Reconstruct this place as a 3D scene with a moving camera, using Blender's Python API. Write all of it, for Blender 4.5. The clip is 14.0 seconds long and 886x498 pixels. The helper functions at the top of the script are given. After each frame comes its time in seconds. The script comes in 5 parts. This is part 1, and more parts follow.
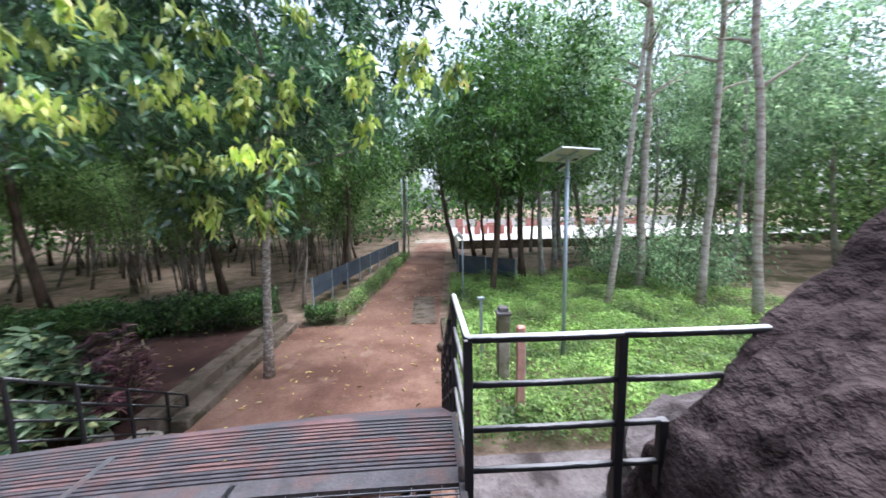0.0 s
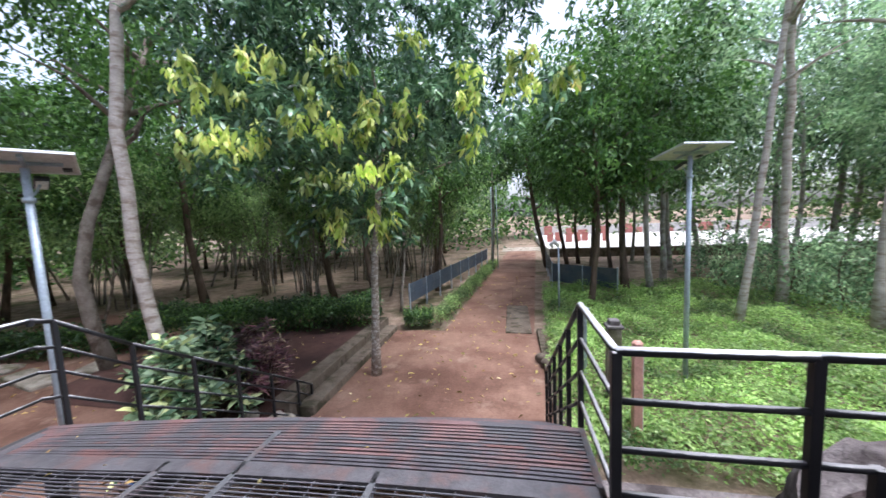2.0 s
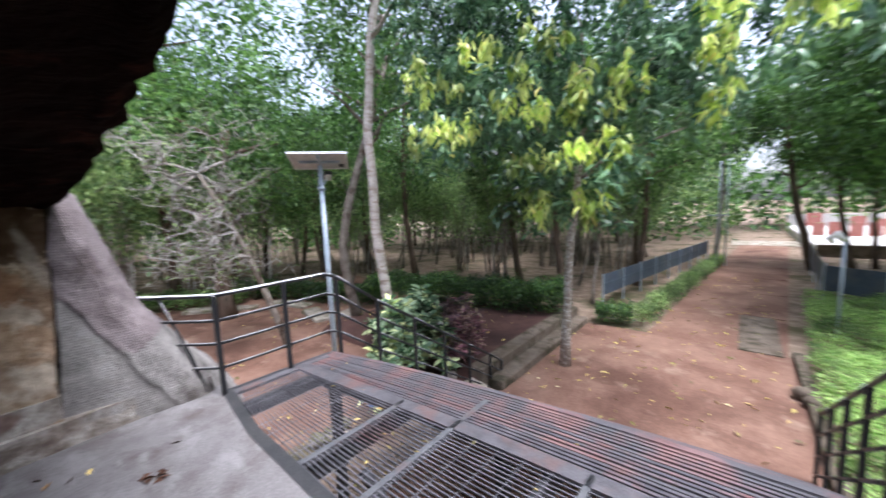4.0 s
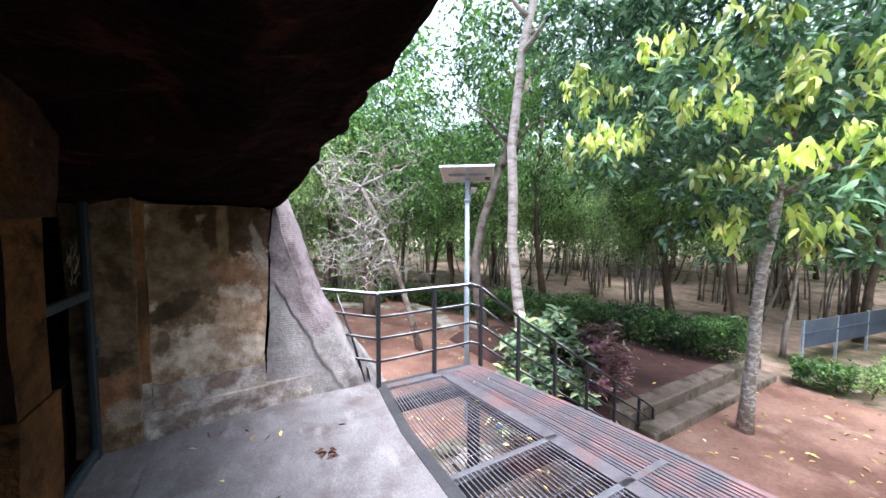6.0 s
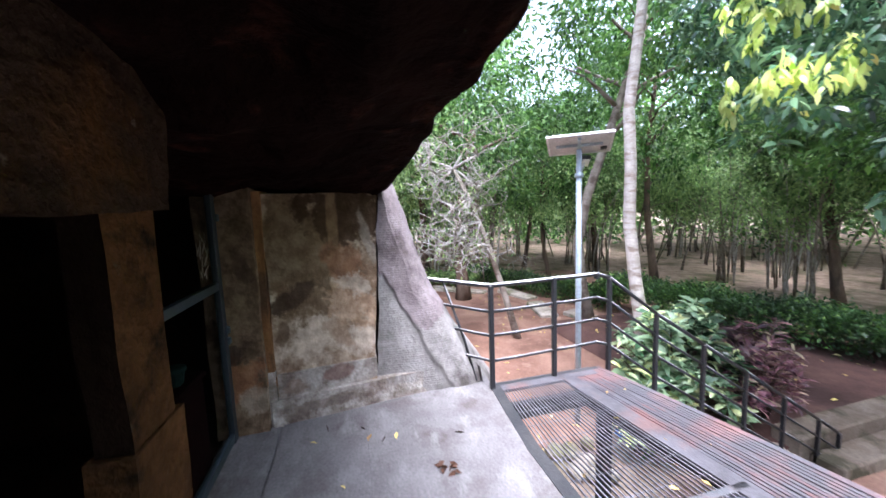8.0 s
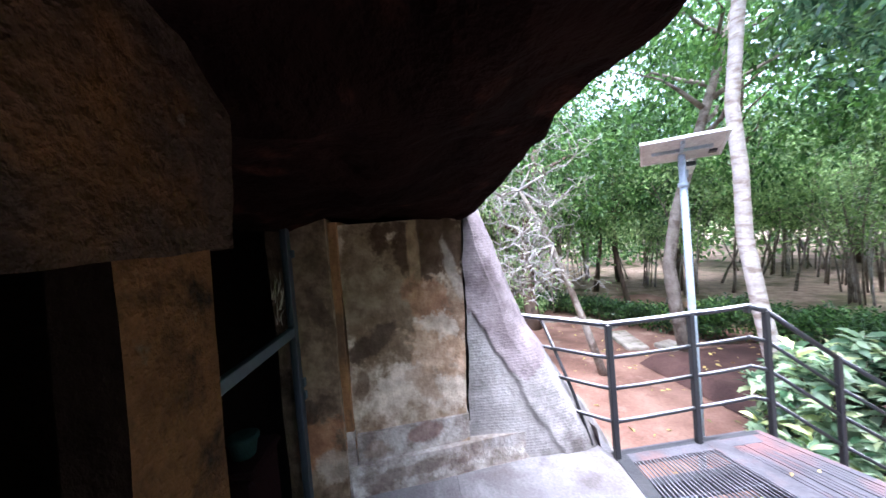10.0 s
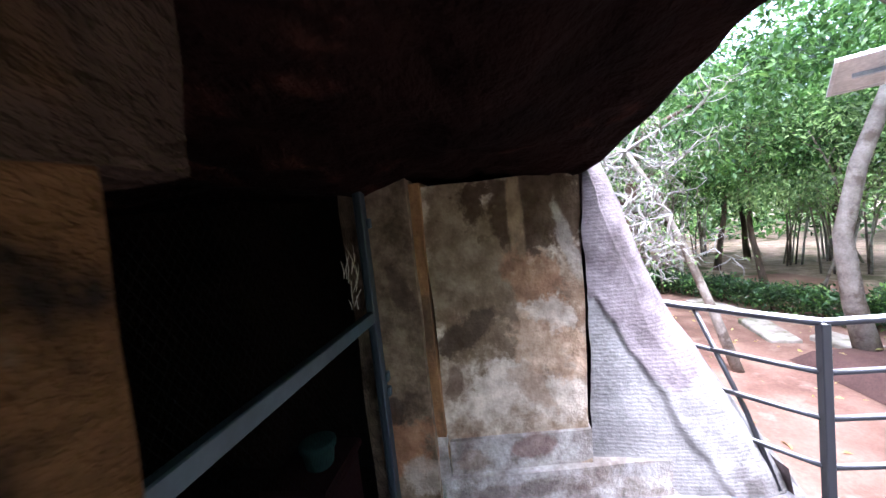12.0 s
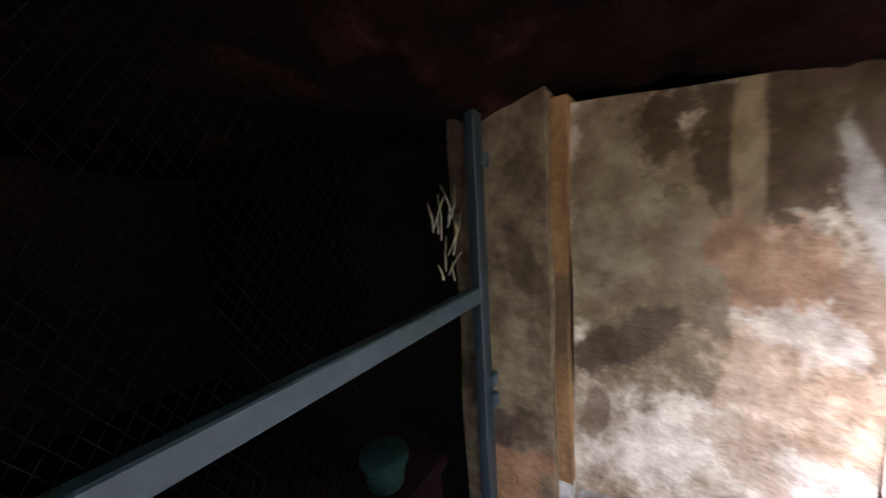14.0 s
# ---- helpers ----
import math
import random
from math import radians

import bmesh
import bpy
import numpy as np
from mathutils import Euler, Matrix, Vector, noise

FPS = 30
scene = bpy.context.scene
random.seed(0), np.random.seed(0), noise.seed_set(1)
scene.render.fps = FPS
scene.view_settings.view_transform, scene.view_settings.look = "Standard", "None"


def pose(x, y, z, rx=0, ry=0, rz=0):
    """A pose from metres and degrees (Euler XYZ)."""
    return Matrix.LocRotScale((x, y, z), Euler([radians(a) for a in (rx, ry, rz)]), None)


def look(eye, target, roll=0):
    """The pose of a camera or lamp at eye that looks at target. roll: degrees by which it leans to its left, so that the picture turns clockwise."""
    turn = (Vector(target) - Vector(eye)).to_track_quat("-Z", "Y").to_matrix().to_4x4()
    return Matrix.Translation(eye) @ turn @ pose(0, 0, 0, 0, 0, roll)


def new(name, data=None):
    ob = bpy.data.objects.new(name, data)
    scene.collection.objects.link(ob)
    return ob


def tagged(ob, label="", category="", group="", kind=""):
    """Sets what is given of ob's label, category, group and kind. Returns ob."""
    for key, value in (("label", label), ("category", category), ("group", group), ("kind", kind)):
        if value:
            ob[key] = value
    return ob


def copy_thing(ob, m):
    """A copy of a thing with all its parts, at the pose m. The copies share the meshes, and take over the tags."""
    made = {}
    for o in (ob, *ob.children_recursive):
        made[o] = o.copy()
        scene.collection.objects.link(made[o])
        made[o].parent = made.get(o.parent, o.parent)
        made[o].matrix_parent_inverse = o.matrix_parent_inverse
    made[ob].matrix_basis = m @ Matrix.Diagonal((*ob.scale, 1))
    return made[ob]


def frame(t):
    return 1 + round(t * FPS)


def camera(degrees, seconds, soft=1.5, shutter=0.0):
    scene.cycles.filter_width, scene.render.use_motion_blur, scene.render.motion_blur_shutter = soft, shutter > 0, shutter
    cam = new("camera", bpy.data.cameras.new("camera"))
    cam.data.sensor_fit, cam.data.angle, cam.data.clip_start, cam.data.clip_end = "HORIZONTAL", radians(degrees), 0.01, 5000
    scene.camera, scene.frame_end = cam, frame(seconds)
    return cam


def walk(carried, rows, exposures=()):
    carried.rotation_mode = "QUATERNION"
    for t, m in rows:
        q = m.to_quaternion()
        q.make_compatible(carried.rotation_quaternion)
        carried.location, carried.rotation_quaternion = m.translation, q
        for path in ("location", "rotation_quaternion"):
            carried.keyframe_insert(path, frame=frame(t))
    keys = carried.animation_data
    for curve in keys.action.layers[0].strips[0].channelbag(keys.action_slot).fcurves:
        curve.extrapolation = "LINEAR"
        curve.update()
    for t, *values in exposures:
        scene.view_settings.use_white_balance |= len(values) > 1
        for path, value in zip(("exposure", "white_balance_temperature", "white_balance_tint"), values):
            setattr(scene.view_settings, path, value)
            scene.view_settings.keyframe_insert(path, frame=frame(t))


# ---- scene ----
cam = camera(103.9, 14.0, shutter=0.5)

PATH = [
    (0, (0.775, -0.022, 1.676), (0.862, 1.961, 1.427), -1.1),
    (0.5, (0.715, -0.05, 1.681), (0.623, 1.936, 1.461), -0.2),
    (1, (0.657, -0.05, 1.679), (0.487, 1.933, 1.485), -1.0),
    (1.5, (0.572, -0.045, 1.673), (0.305, 1.928, 1.482), -1.8),
    (2, (0.462, -0.064, 1.672), (0.07, 1.888, 1.485), -2.5),
    (2.5, (0.355, -0.081, 1.675), (-0.202, 1.828, 1.466), -2.5),
    (3, (0.287, -0.065, 1.66), (-0.438, 1.785, 1.437), -2.2),
    (3.5, (0.294, -0.017, 1.648), (-0.706, 1.699, 1.407), -2.9),
    (4, (0.178, -0.052, 1.644), (-1.127, 1.445, 1.417), -2.5),
    (4.2, (0.124, -0.066, 1.668), (-1.311, 1.31, 1.449), -2.7),
    (6.3, (-0.185, -0.193, 1.606), (-1.951, 0.735, 1.461), 0.1),
    (6.5, (-0.208, -0.188, 1.62), (-1.99, 0.702, 1.442), -0.2),
    (7, (-0.335, -0.215, 1.592), (-2.168, 0.556, 1.378), -2.0),
    (7.5, (-0.507, -0.216, 1.585), (-2.398, 0.388, 1.34), -2.9),
    (8, (-0.671, -0.256, 1.609), (-2.594, 0.252, 1.396), -2.1),
    (8.2, (-0.743, -0.278, 1.65), (-2.677, 0.198, 1.47), -1.9),
    (10.5, (-1.286, -0.457, 1.62), (-3.286, -0.409, 1.613), -6.0),
    (11, (-1.417, -0.479, 1.621), (-3.411, -0.637, 1.611), -6.5),
    (11.5, (-1.567, -0.516, 1.605), (-3.544, -0.802, 1.505), -6.9),
    (12, (-1.704, -0.534, 1.57), (-3.679, -0.821, 1.44), -6.3),
    (12.5, (-1.872, -0.566, 1.541), (-3.853, -0.791, 1.384), -5.4),
    (13, (-2.024, -0.571, 1.502), (-3.986, -0.9, 1.296), -7.4),
    (13.5, (-2.157, -0.593, 1.444), (-4.033, -1.271, 1.288), -5.5),
    (14, (-2.268, -0.639, 1.452), (-3.962, -1.681, 1.239), -3.3),
]
walk(cam, [(t, look(eye, target, roll)) for t, eye, target, roll in PATH],
     exposures=[(0, 1.6, 5600, 14), (3.0, 1.5, 5750, 15), (4.2, 1.85, 5700, 15), (6.3, 2.5, 5600, 17), (8.2, 2.65, 5500, 18), (10.3, 3.1, 5250, 19), (12.0, 3.45, 5250, 21), (13.0, 3.7, 5400, 22), (13.5, 3.8, 5500, 23), (14.0, 4.35, 5600, 21)])

# ---- world, sun, exposure ----
GROUND = -1.98
world = bpy.data.worlds.new("overcast_sky")
scene.world = world
world.use_nodes = True
wn = world.node_tree
bgnode = wn.nodes["Background"]
sky = wn.nodes.new("ShaderNodeTexSky")
sky.sky_type = "NISHITA"
sky.sun_disc = False
sky.sun_elevation, sky.sun_rotation = radians(70), radians(86)
sky.air_density, sky.dust_density = 1.0, 4.0
hsv = wn.nodes.new("ShaderNodeHueSaturation")
hsv.inputs["Saturation"].default_value = 0.45
wn.links.new(sky.outputs[0], hsv.inputs["Color"])
wn.links.new(hsv.outputs[0], bgnode.inputs["Color"])
bgnode.inputs["Strength"].default_value = 0.15
sun_data = bpy.data.lights.new("sun", "SUN")
sun_data.energy, sun_data.angle, sun_data.color = 1.5, radians(40), (1.0, 0.97, 0.92)
sun = new("sun", sun_data)
sun.matrix_world = look((2.9, 0.2, 8.0), (0.0, 0.0, 0.0))


# ---- materials ----
def tree_of(name):
    m = bpy.data.materials.new(name)
    m.use_nodes = True
    n = m.node_tree
    return m, n, n.nodes["Principled BSDF"]


def node(n, kind, **values):
    nd = n.nodes.new(kind)
    for k, v in values.items():
        nd.inputs[k.replace("_", " ")].default_value = v
    return nd


def noise_ramp(n, vec, scale, c1, c2, lo=0.35, hi=0.65, detail=6.0, stretch=(1, 1, 1)):
    mp = n.nodes.new("ShaderNodeMapping")
    mp.inputs["Scale"].default_value = stretch
    n.links.new(vec, mp.inputs["Vector"])
    tx = node(n, "ShaderNodeTexNoise", Scale=scale, Detail=detail, Roughness=0.6)
    n.links.new(mp.outputs[0], tx.inputs["Vector"])
    rp = n.nodes.new("ShaderNodeValToRGB")
    rp.color_ramp.elements[0].position, rp.color_ramp.elements[1].position = lo, hi
    rp.color_ramp.elements[0].color, rp.color_ramp.elements[1].color = (*c1, 1), (*c2, 1)
    n.links.new(tx.outputs["Fac"], rp.inputs["Fac"])
    return tx, rp


def mixed(n, fac, a, b, mode="MIX"):
    mx = n.nodes.new("ShaderNodeMix")
    mx.data_type, mx.blend_type = "RGBA", mode
    if isinstance(fac, float):
        mx.inputs["Factor"].default_value = fac
    else:
        n.links.new(fac, mx.inputs["Factor"])
    for sock, v in ((6, a), (7, b)):
        if isinstance(v, tuple):
            mx.inputs[sock].default_value = (*v, 1)
        else:
            n.links.new(v, mx.inputs[sock])
    return mx.outputs[2]


def surface(name, c1, c2, scale=3.0, stain=None, stain_scale=0.8, rough=0.85, bump=0.4, grain=40.0, metal=0.0, stretch=(1, 1, 1), stain_at=(0.5, 0.62), bump_distance=0.01, second=None):
    """A surface with colour at two scales, stains with a shape of their own and fine relief."""
    m, n, p = tree_of(name)
    vec = n.nodes.new("ShaderNodeNewGeometry").outputs["Position"]
    tx, rp = noise_ramp(n, vec, scale, c1, c2, stretch=stretch)
    col = rp.outputs[0]
    if stain:
        _, st = noise_ramp(n, vec, stain_scale, (0, 0, 0), (1, 1, 1), stain_at[0], stain_at[1], 8.0, stretch)
        col = mixed(n, st.outputs[0], col, stain)
    if second:
        _, s2 = noise_ramp(n, vec, second[1], (0, 0, 0), (1, 1, 1), second[2], second[3], 9.0, second[4])
        col = mixed(n, s2.outputs[0], col, second[0])
    gr, gc = noise_ramp(n, vec, grain, (0.75, 0.75, 0.75), (1.15, 1.15, 1.15), 0.3, 0.7, 4.0)
    col = mixed(n, 0.8, col, gc.outputs[0], "MULTIPLY")
    n.links.new(col, p.inputs["Base Color"])
    p.inputs["Roughness"].default_value, p.inputs["Metallic"].default_value = rough, metal
    p.inputs["Specular IOR Level"].default_value = 0.02 if rough >= 0.9 else 0.12 if rough >= 0.8 else 0.5
    bp = node(n, "ShaderNodeBump", Strength=bump, Distance=bump_distance)
    ad = n.nodes.new("ShaderNodeMath")
    n.links.new(gr.outputs["Fac"], ad.inputs[0])
    n.links.new(tx.outputs["Fac"], ad.inputs[1])
    n.links.new(ad.outputs[0], bp.inputs["Height"])
    n.links.new(bp.outputs[0], p.inputs["Normal"])
    return m


def leaf_material(name, dark, light, tip=None, gloss=0.4, translucent=0.3, tip_from=0.93):
    """Leaves: colour from leaf to leaf, light shining through."""
    m, n, p = tree_of(name)
    geo = n.nodes.new("ShaderNodeNewGeometry")
    rp = n.nodes.new("ShaderNodeValToRGB")
    els = rp.color_ramp.elements
    els[0].color, els[1].color = (*dark, 1), (*light, 1)
    if tip:
        e = els.new(tip_from)
        e.color = (*light, 1)
        els[-1].color = (*tip, 1)
    n.links.new(geo.outputs["Random Per Island"], rp.inputs["Fac"])
    _, pn = noise_ramp(n, geo.outputs["Position"], 0.8, (0.28, 0.32, 0.28), (1.6, 1.55, 1.4), 0.36, 0.64, 4.0)
    col = mixed(n, 1.0, rp.outputs[0], pn.outputs[0], "MULTIPLY")
    n.links.new(col, p.inputs["Base Color"])
    p.inputs["Roughness"].default_value = gloss
    tr = n.nodes.new("ShaderNodeBsdfTranslucent")
    n.links.new(col, tr.inputs["Color"])
    ms = n.nodes.new("ShaderNodeMixShader")
    ms.inputs[0].default_value = translucent
    n.links.new(p.outputs[0], ms.inputs[1])
    n.links.new(tr.outputs[0], ms.inputs[2])
    n.links.new(ms.outputs[0], n.nodes["Material Output"].inputs["Surface"])
    return m


def worn_paint(name, paint, bare, amount=0.5, up=0.55, scale=14.0, rough=0.45):
    """Painted iron, its paint worn off where hands and rain meet its upper side."""
    m, n, p = tree_of(name)
    geo = n.nodes.new("ShaderNodeNewGeometry")
    sp = n.nodes.new("ShaderNodeSeparateXYZ")
    n.links.new(geo.outputs["Normal"], sp.inputs[0])
    tx = node(n, "ShaderNodeTexNoise", Scale=scale, Detail=5.0)
    n.links.new(geo.outputs["Position"], tx.inputs["Vector"])
    ad = n.nodes.new("ShaderNodeMath")
    ad.operation = "MULTIPLY_ADD"
    n.links.new(tx.outputs["Fac"], ad.inputs[0])
    ad.inputs[1].default_value = amount
    n.links.new(sp.outputs[2], ad.inputs[2])
    rp = n.nodes.new("ShaderNodeValToRGB")
    rp.color_ramp.elements[0].position, rp.color_ramp.elements[1].position = up + amount * 0.5 - 0.06, up + amount * 0.5 + 0.1
    n.links.new(ad.outputs[0], rp.inputs["Fac"])
    n.links.new(mixed(n, rp.outputs[0], paint, bare), p.inputs["Base Color"])
    p.inputs["Roughness"].default_value = rough
    bp = node(n, "ShaderNodeBump", Strength=0.25, Distance=0.004)
    n.links.new(tx.outputs["Fac"], bp.inputs["Height"])
    n.links.new(bp.outputs[0], p.inputs["Normal"])
    return m


def plain(name, col, rough=0.5, metal=0.0, grain=30.0):
    return surface(name, tuple(c * 0.85 for c in col), tuple(min(1, c * 1.12) for c in col), 6.0, rough=rough, bump=0.1, grain=grain, metal=metal, bump_distance=0.003)


def chiselled(name, c1, c2, stain):
    """Rock dressed with a chisel in close level lines."""
    m = surface(name, c1, c2, 3.0, stain, 1.9, 0.9, 0.5, 30.0, bump_distance=0.015, stain_at=(0.54, 0.66))
    n = m.node_tree
    p = n.nodes["Principled BSDF"]
    geo = n.nodes.new("ShaderNodeNewGeometry")
    wv = node(n, "ShaderNodeTexWave", Scale=15.0, Distortion=3.5, Detail=4.0, Detail_Scale=2.5)
    wv.wave_type, wv.bands_direction = "BANDS", "Z"
    n.links.new(geo.outputs["Position"], wv.inputs["Vector"])
    worn, _ = noise_ramp(n, geo.outputs["Position"], 4.0, (0, 0, 0), (1, 1, 1), detail=4.0)
    lines = n.nodes.new("ShaderNodeMath")
    lines.operation = "MULTIPLY"
    n.links.new(wv.outputs["Fac"], lines.inputs[0])
    n.links.new(worn.outputs["Fac"], lines.inputs[1])
    bp = node(n, "ShaderNodeBump", Strength=0.28, Distance=0.008)
    old = p.inputs["Normal"].links[0].from_socket
    n.links.new(lines.outputs[0], bp.inputs["Height"])
    n.links.new(old, bp.inputs["Normal"])
    n.links.new(bp.outputs[0], p.inputs["Normal"])
    return m


def stained_wall(name, base, marks, bump=0.55):
    """Old plaster on rock: base colours, then marks (y, z, half width, half height, lean, ragged, colour, strength), each a stain or patch with a ragged outline."""
    m = surface(name, base[0], base[1], 5.5, base[2], 3.4, 0.9, bump, 38.0, stain_at=(0.53, 0.64), bump_distance=0.02)
    n = m.node_tree
    p = n.nodes["Principled BSDF"]
    col = p.inputs["Base Color"].links[0].from_socket
    geo = n.nodes.new("ShaderNodeNewGeometry")
    wob = node(n, "ShaderNodeTexNoise", Scale=6.0, Detail=9.0, Roughness=0.7)
    n.links.new(geo.outputs["Position"], wob.inputs["Vector"])
    sep = n.nodes.new("ShaderNodeSeparateXYZ")
    n.links.new(geo.outputs["Position"], sep.inputs[0])
    wsep = n.nodes.new("ShaderNodeSeparateColor")
    n.links.new(wob.outputs["Color"], wsep.inputs[0])

    def mth(op, a, b, c=None):
        nd = n.nodes.new("ShaderNodeMath")
        nd.operation = op
        for k, v in enumerate((a, b, c)):
            if v is None:
                continue
            if isinstance(v, (int, float)):
                nd.inputs[k].default_value = v
            else:
                n.links.new(v, nd.inputs[k])
        return nd.outputs[0]
    for y, z, hw, hh, lean, ragged, colour, strength in marks:
        dz = mth("SUBTRACT", sep.outputs[2], z)
        dy = mth("MULTIPLY_ADD", dz, lean, mth("SUBTRACT", sep.outputs[1], y))
        a = mth("ADD", mth("DIVIDE", dy, hw), mth("MULTIPLY_ADD", wsep.outputs[0], 1.9 * ragged, -0.95 * ragged))
        b = mth("ADD", mth("DIVIDE", dz, hh), mth("MULTIPLY_ADD", wsep.outputs[1], 1.9 * ragged, -0.95 * ragged))
        r = mth("SQRT", mth("ADD", mth("MULTIPLY", a, a), mth("MULTIPLY", b, b)), 0.0)
        mr = n.nodes.new("ShaderNodeMapRange")
        mr.inputs["From Min"].default_value, mr.inputs["From Max"].default_value = 0.78, 1.08
        mr.inputs["To Min"].default_value, mr.inputs["To Max"].default_value = strength, 0.0
        n.links.new(r, mr.inputs["Value"])
        col = mixed(n, mr.outputs[0], col, colour)
    fine, fc = noise_ramp(n, geo.outputs["Position"], 11.0, (0.66, 0.62, 0.58), (1.2, 1.19, 1.17), 0.36, 0.64, 10.0)
    col = mixed(n, 0.85, col, fc.outputs[0], "MULTIPLY")
    n.links.new(col, p.inputs["Base Color"])
    return m


EARTH = surface("red_earth", (0.165, 0.088, 0.062), (0.26, 0.155, 0.112), 0.9, (0.125, 0.066, 0.047), 0.5, 0.85, 0.6, 22.0, second=((0.30, 0.20, 0.15), 1.4, 0.58, 0.72, (1, 1, 1)))
YARD = surface("dark_damp_earth", (0.068, 0.036, 0.03), (0.10, 0.055, 0.045), 1.5, (0.05, 0.028, 0.024), 0.6, 0.8, 0.5, 25.0)
LITTER = surface("leaf_litter", (0.18, 0.128, 0.093), (0.33, 0.25, 0.19), 2.5, (0.10, 0.09, 0.05), 0.5, 0.95, 0.8, 18.0, bump_distance=0.03)
CONCRETE = surface("worn_concrete", (0.15, 0.138, 0.135), (0.205, 0.192, 0.188), 3.6, (0.112, 0.098, 0.092), 2.1, 0.9, 0.6, 55.0, second=((0.235, 0.222, 0.218), 7.0, 0.55, 0.72, (0.5, 1.0, 1)), stain_at=(0.5, 0.66), bump_distance=0.008)
CURB = surface("mossy_cement", (0.125, 0.098, 0.074), (0.195, 0.158, 0.125), 2.6, (0.07, 0.062, 0.042), 2.2, 0.9, 0.5, 40.0)
# Chamber rock: near-black base with the unlit chamber's shade in the colour.
CAVE_ROCK = surface("shaded_stained_cave_rock", (0.012, 0.007, 0.005), (0.022, 0.013, 0.009), 1.3, (0.008, 0.005, 0.004), 0.9, 0.9, 0.7, 22.0, bump_distance=0.03)
# Roof underside: its deep shade is put into the near-black base colours.
CEILING_ROCK = surface("shade_dark_rock", (0.004, 0.0018, 0.0014), (0.013, 0.0055, 0.004), 2.2, (0.034, 0.0125, 0.008), 3.0, 0.9, 0.9, 12.0, stain_at=(0.57, 0.67), bump_distance=0.05)
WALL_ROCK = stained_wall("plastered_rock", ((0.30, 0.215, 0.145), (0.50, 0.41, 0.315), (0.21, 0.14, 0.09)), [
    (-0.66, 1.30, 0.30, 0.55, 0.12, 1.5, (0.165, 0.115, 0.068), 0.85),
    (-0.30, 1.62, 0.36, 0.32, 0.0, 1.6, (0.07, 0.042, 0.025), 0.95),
    (-0.40, 1.55, 0.045, 0.45, 0.0, 0.7, (0.25, 0.17, 0.10), 0.8),
    (-0.33, 1.22, 0.17, 0.16, 0.3, 1.5, (0.27, 0.145, 0.08), 0.75),
    (-0.13, 1.42, 0.045, 0.2, 0.25, 1.2, (0.30, 0.255, 0.21), 0.7),
    (-0.73, 0.98, 0.14, 0.13, -0.9, 1.5, (0.075, 0.05, 0.034), 0.9),
    (-0.30, 0.86, 0.20, 0.20, 0.4, 1.6, (0.50, 0.33, 0.21), 0.55),
    (-0.22, 1.02, 0.13, 0.09, 0.3, 2.2, (0.56, 0.48, 0.39), 0.5),
    (-0.58, 0.66, 0.16, 0.20, -0.5, 1.6, (0.60, 0.50, 0.395), 0.75),
    (-0.24, 0.55, 0.18, 0.12, 0.3, 1.6, (0.57, 0.485, 0.39), 0.7),
    (-0.40, 0.66, 0.10, 0.14, 0.5, 1.6, (0.34, 0.24, 0.165), 0.75),
    (-0.82, 0.70, 0.05, 0.10, 0.0, 1.2, (0.15, 0.10, 0.065), 0.8)])
PLINTH = stained_wall("cement_plinth", ((0.27, 0.235, 0.205), (0.45, 0.41, 0.37), (0.18, 0.14, 0.118)), [
    (-0.42, 0.32, 0.12, 0.07, 0.0, 0.8, (0.20, 0.125, 0.105), 0.8),
    (-0.75, 0.28, 0.10, 0.06, 0.0, 1.2, (0.24, 0.165, 0.125), 0.6),
    (-0.55, 0.11, 0.40, 0.045, 0.0, 1.4, (0.17, 0.13, 0.11), 0.7),
    (0.15, 0.16, 0.20, 0.05, 0.0, 1.4, (0.30, 0.285, 0.27), 0.7)])
ORANGE_ROCK = surface("ochre_rock", (0.19, 0.095, 0.042), (0.34, 0.18, 0.078), 6.0, (0.11, 0.065, 0.038), 4.4, 0.9, 0.7, 34.0, stretch=(1, 1, 0.35), stain_at=(0.48, 0.6), bump_distance=0.02)
PILASTER_ROCK = stained_wall("brown_rock", ((0.135, 0.092, 0.058), (0.225, 0.16, 0.105), (0.085, 0.055, 0.036)), [
    (-1.10, 0.42, 0.16, 0.20, 0.0, 1.4, (0.34, 0.165, 0.085), 0.7),
    (-1.02, 0.24, 0.10, 0.12, 0.0, 1.4, (0.43, 0.35, 0.28), 0.6),
    (-1.16, 0.62, 0.08, 0.08, 0.0, 1.4, (0.06, 0.04, 0.03), 0.8),
    (-1.03, 1.25, 0.06, 0.14, 0.2, 1.4, (0.08, 0.05, 0.035), 0.7),
    (-1.10, 0.90, 0.12, 0.16, 0.0, 1.6, (0.25, 0.175, 0.11), 0.6)])
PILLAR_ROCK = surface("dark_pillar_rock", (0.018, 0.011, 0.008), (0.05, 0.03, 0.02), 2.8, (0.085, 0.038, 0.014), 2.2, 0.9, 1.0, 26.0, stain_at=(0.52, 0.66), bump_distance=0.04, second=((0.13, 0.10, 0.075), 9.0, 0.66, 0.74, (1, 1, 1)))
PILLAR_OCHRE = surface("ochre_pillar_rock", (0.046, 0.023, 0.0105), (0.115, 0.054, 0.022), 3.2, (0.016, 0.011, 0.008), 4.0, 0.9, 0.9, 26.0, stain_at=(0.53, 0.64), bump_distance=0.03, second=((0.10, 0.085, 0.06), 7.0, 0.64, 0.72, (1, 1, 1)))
# Tub and box: plastic colours darkened to carry the shade behind the mesh.
TUB_GREEN = plain("shaded_green_plastic", (0.012, 0.026, 0.022), 0.9)
BOX_RED = plain("shaded_red_plastic", (0.010, 0.0035, 0.0035), 0.9)
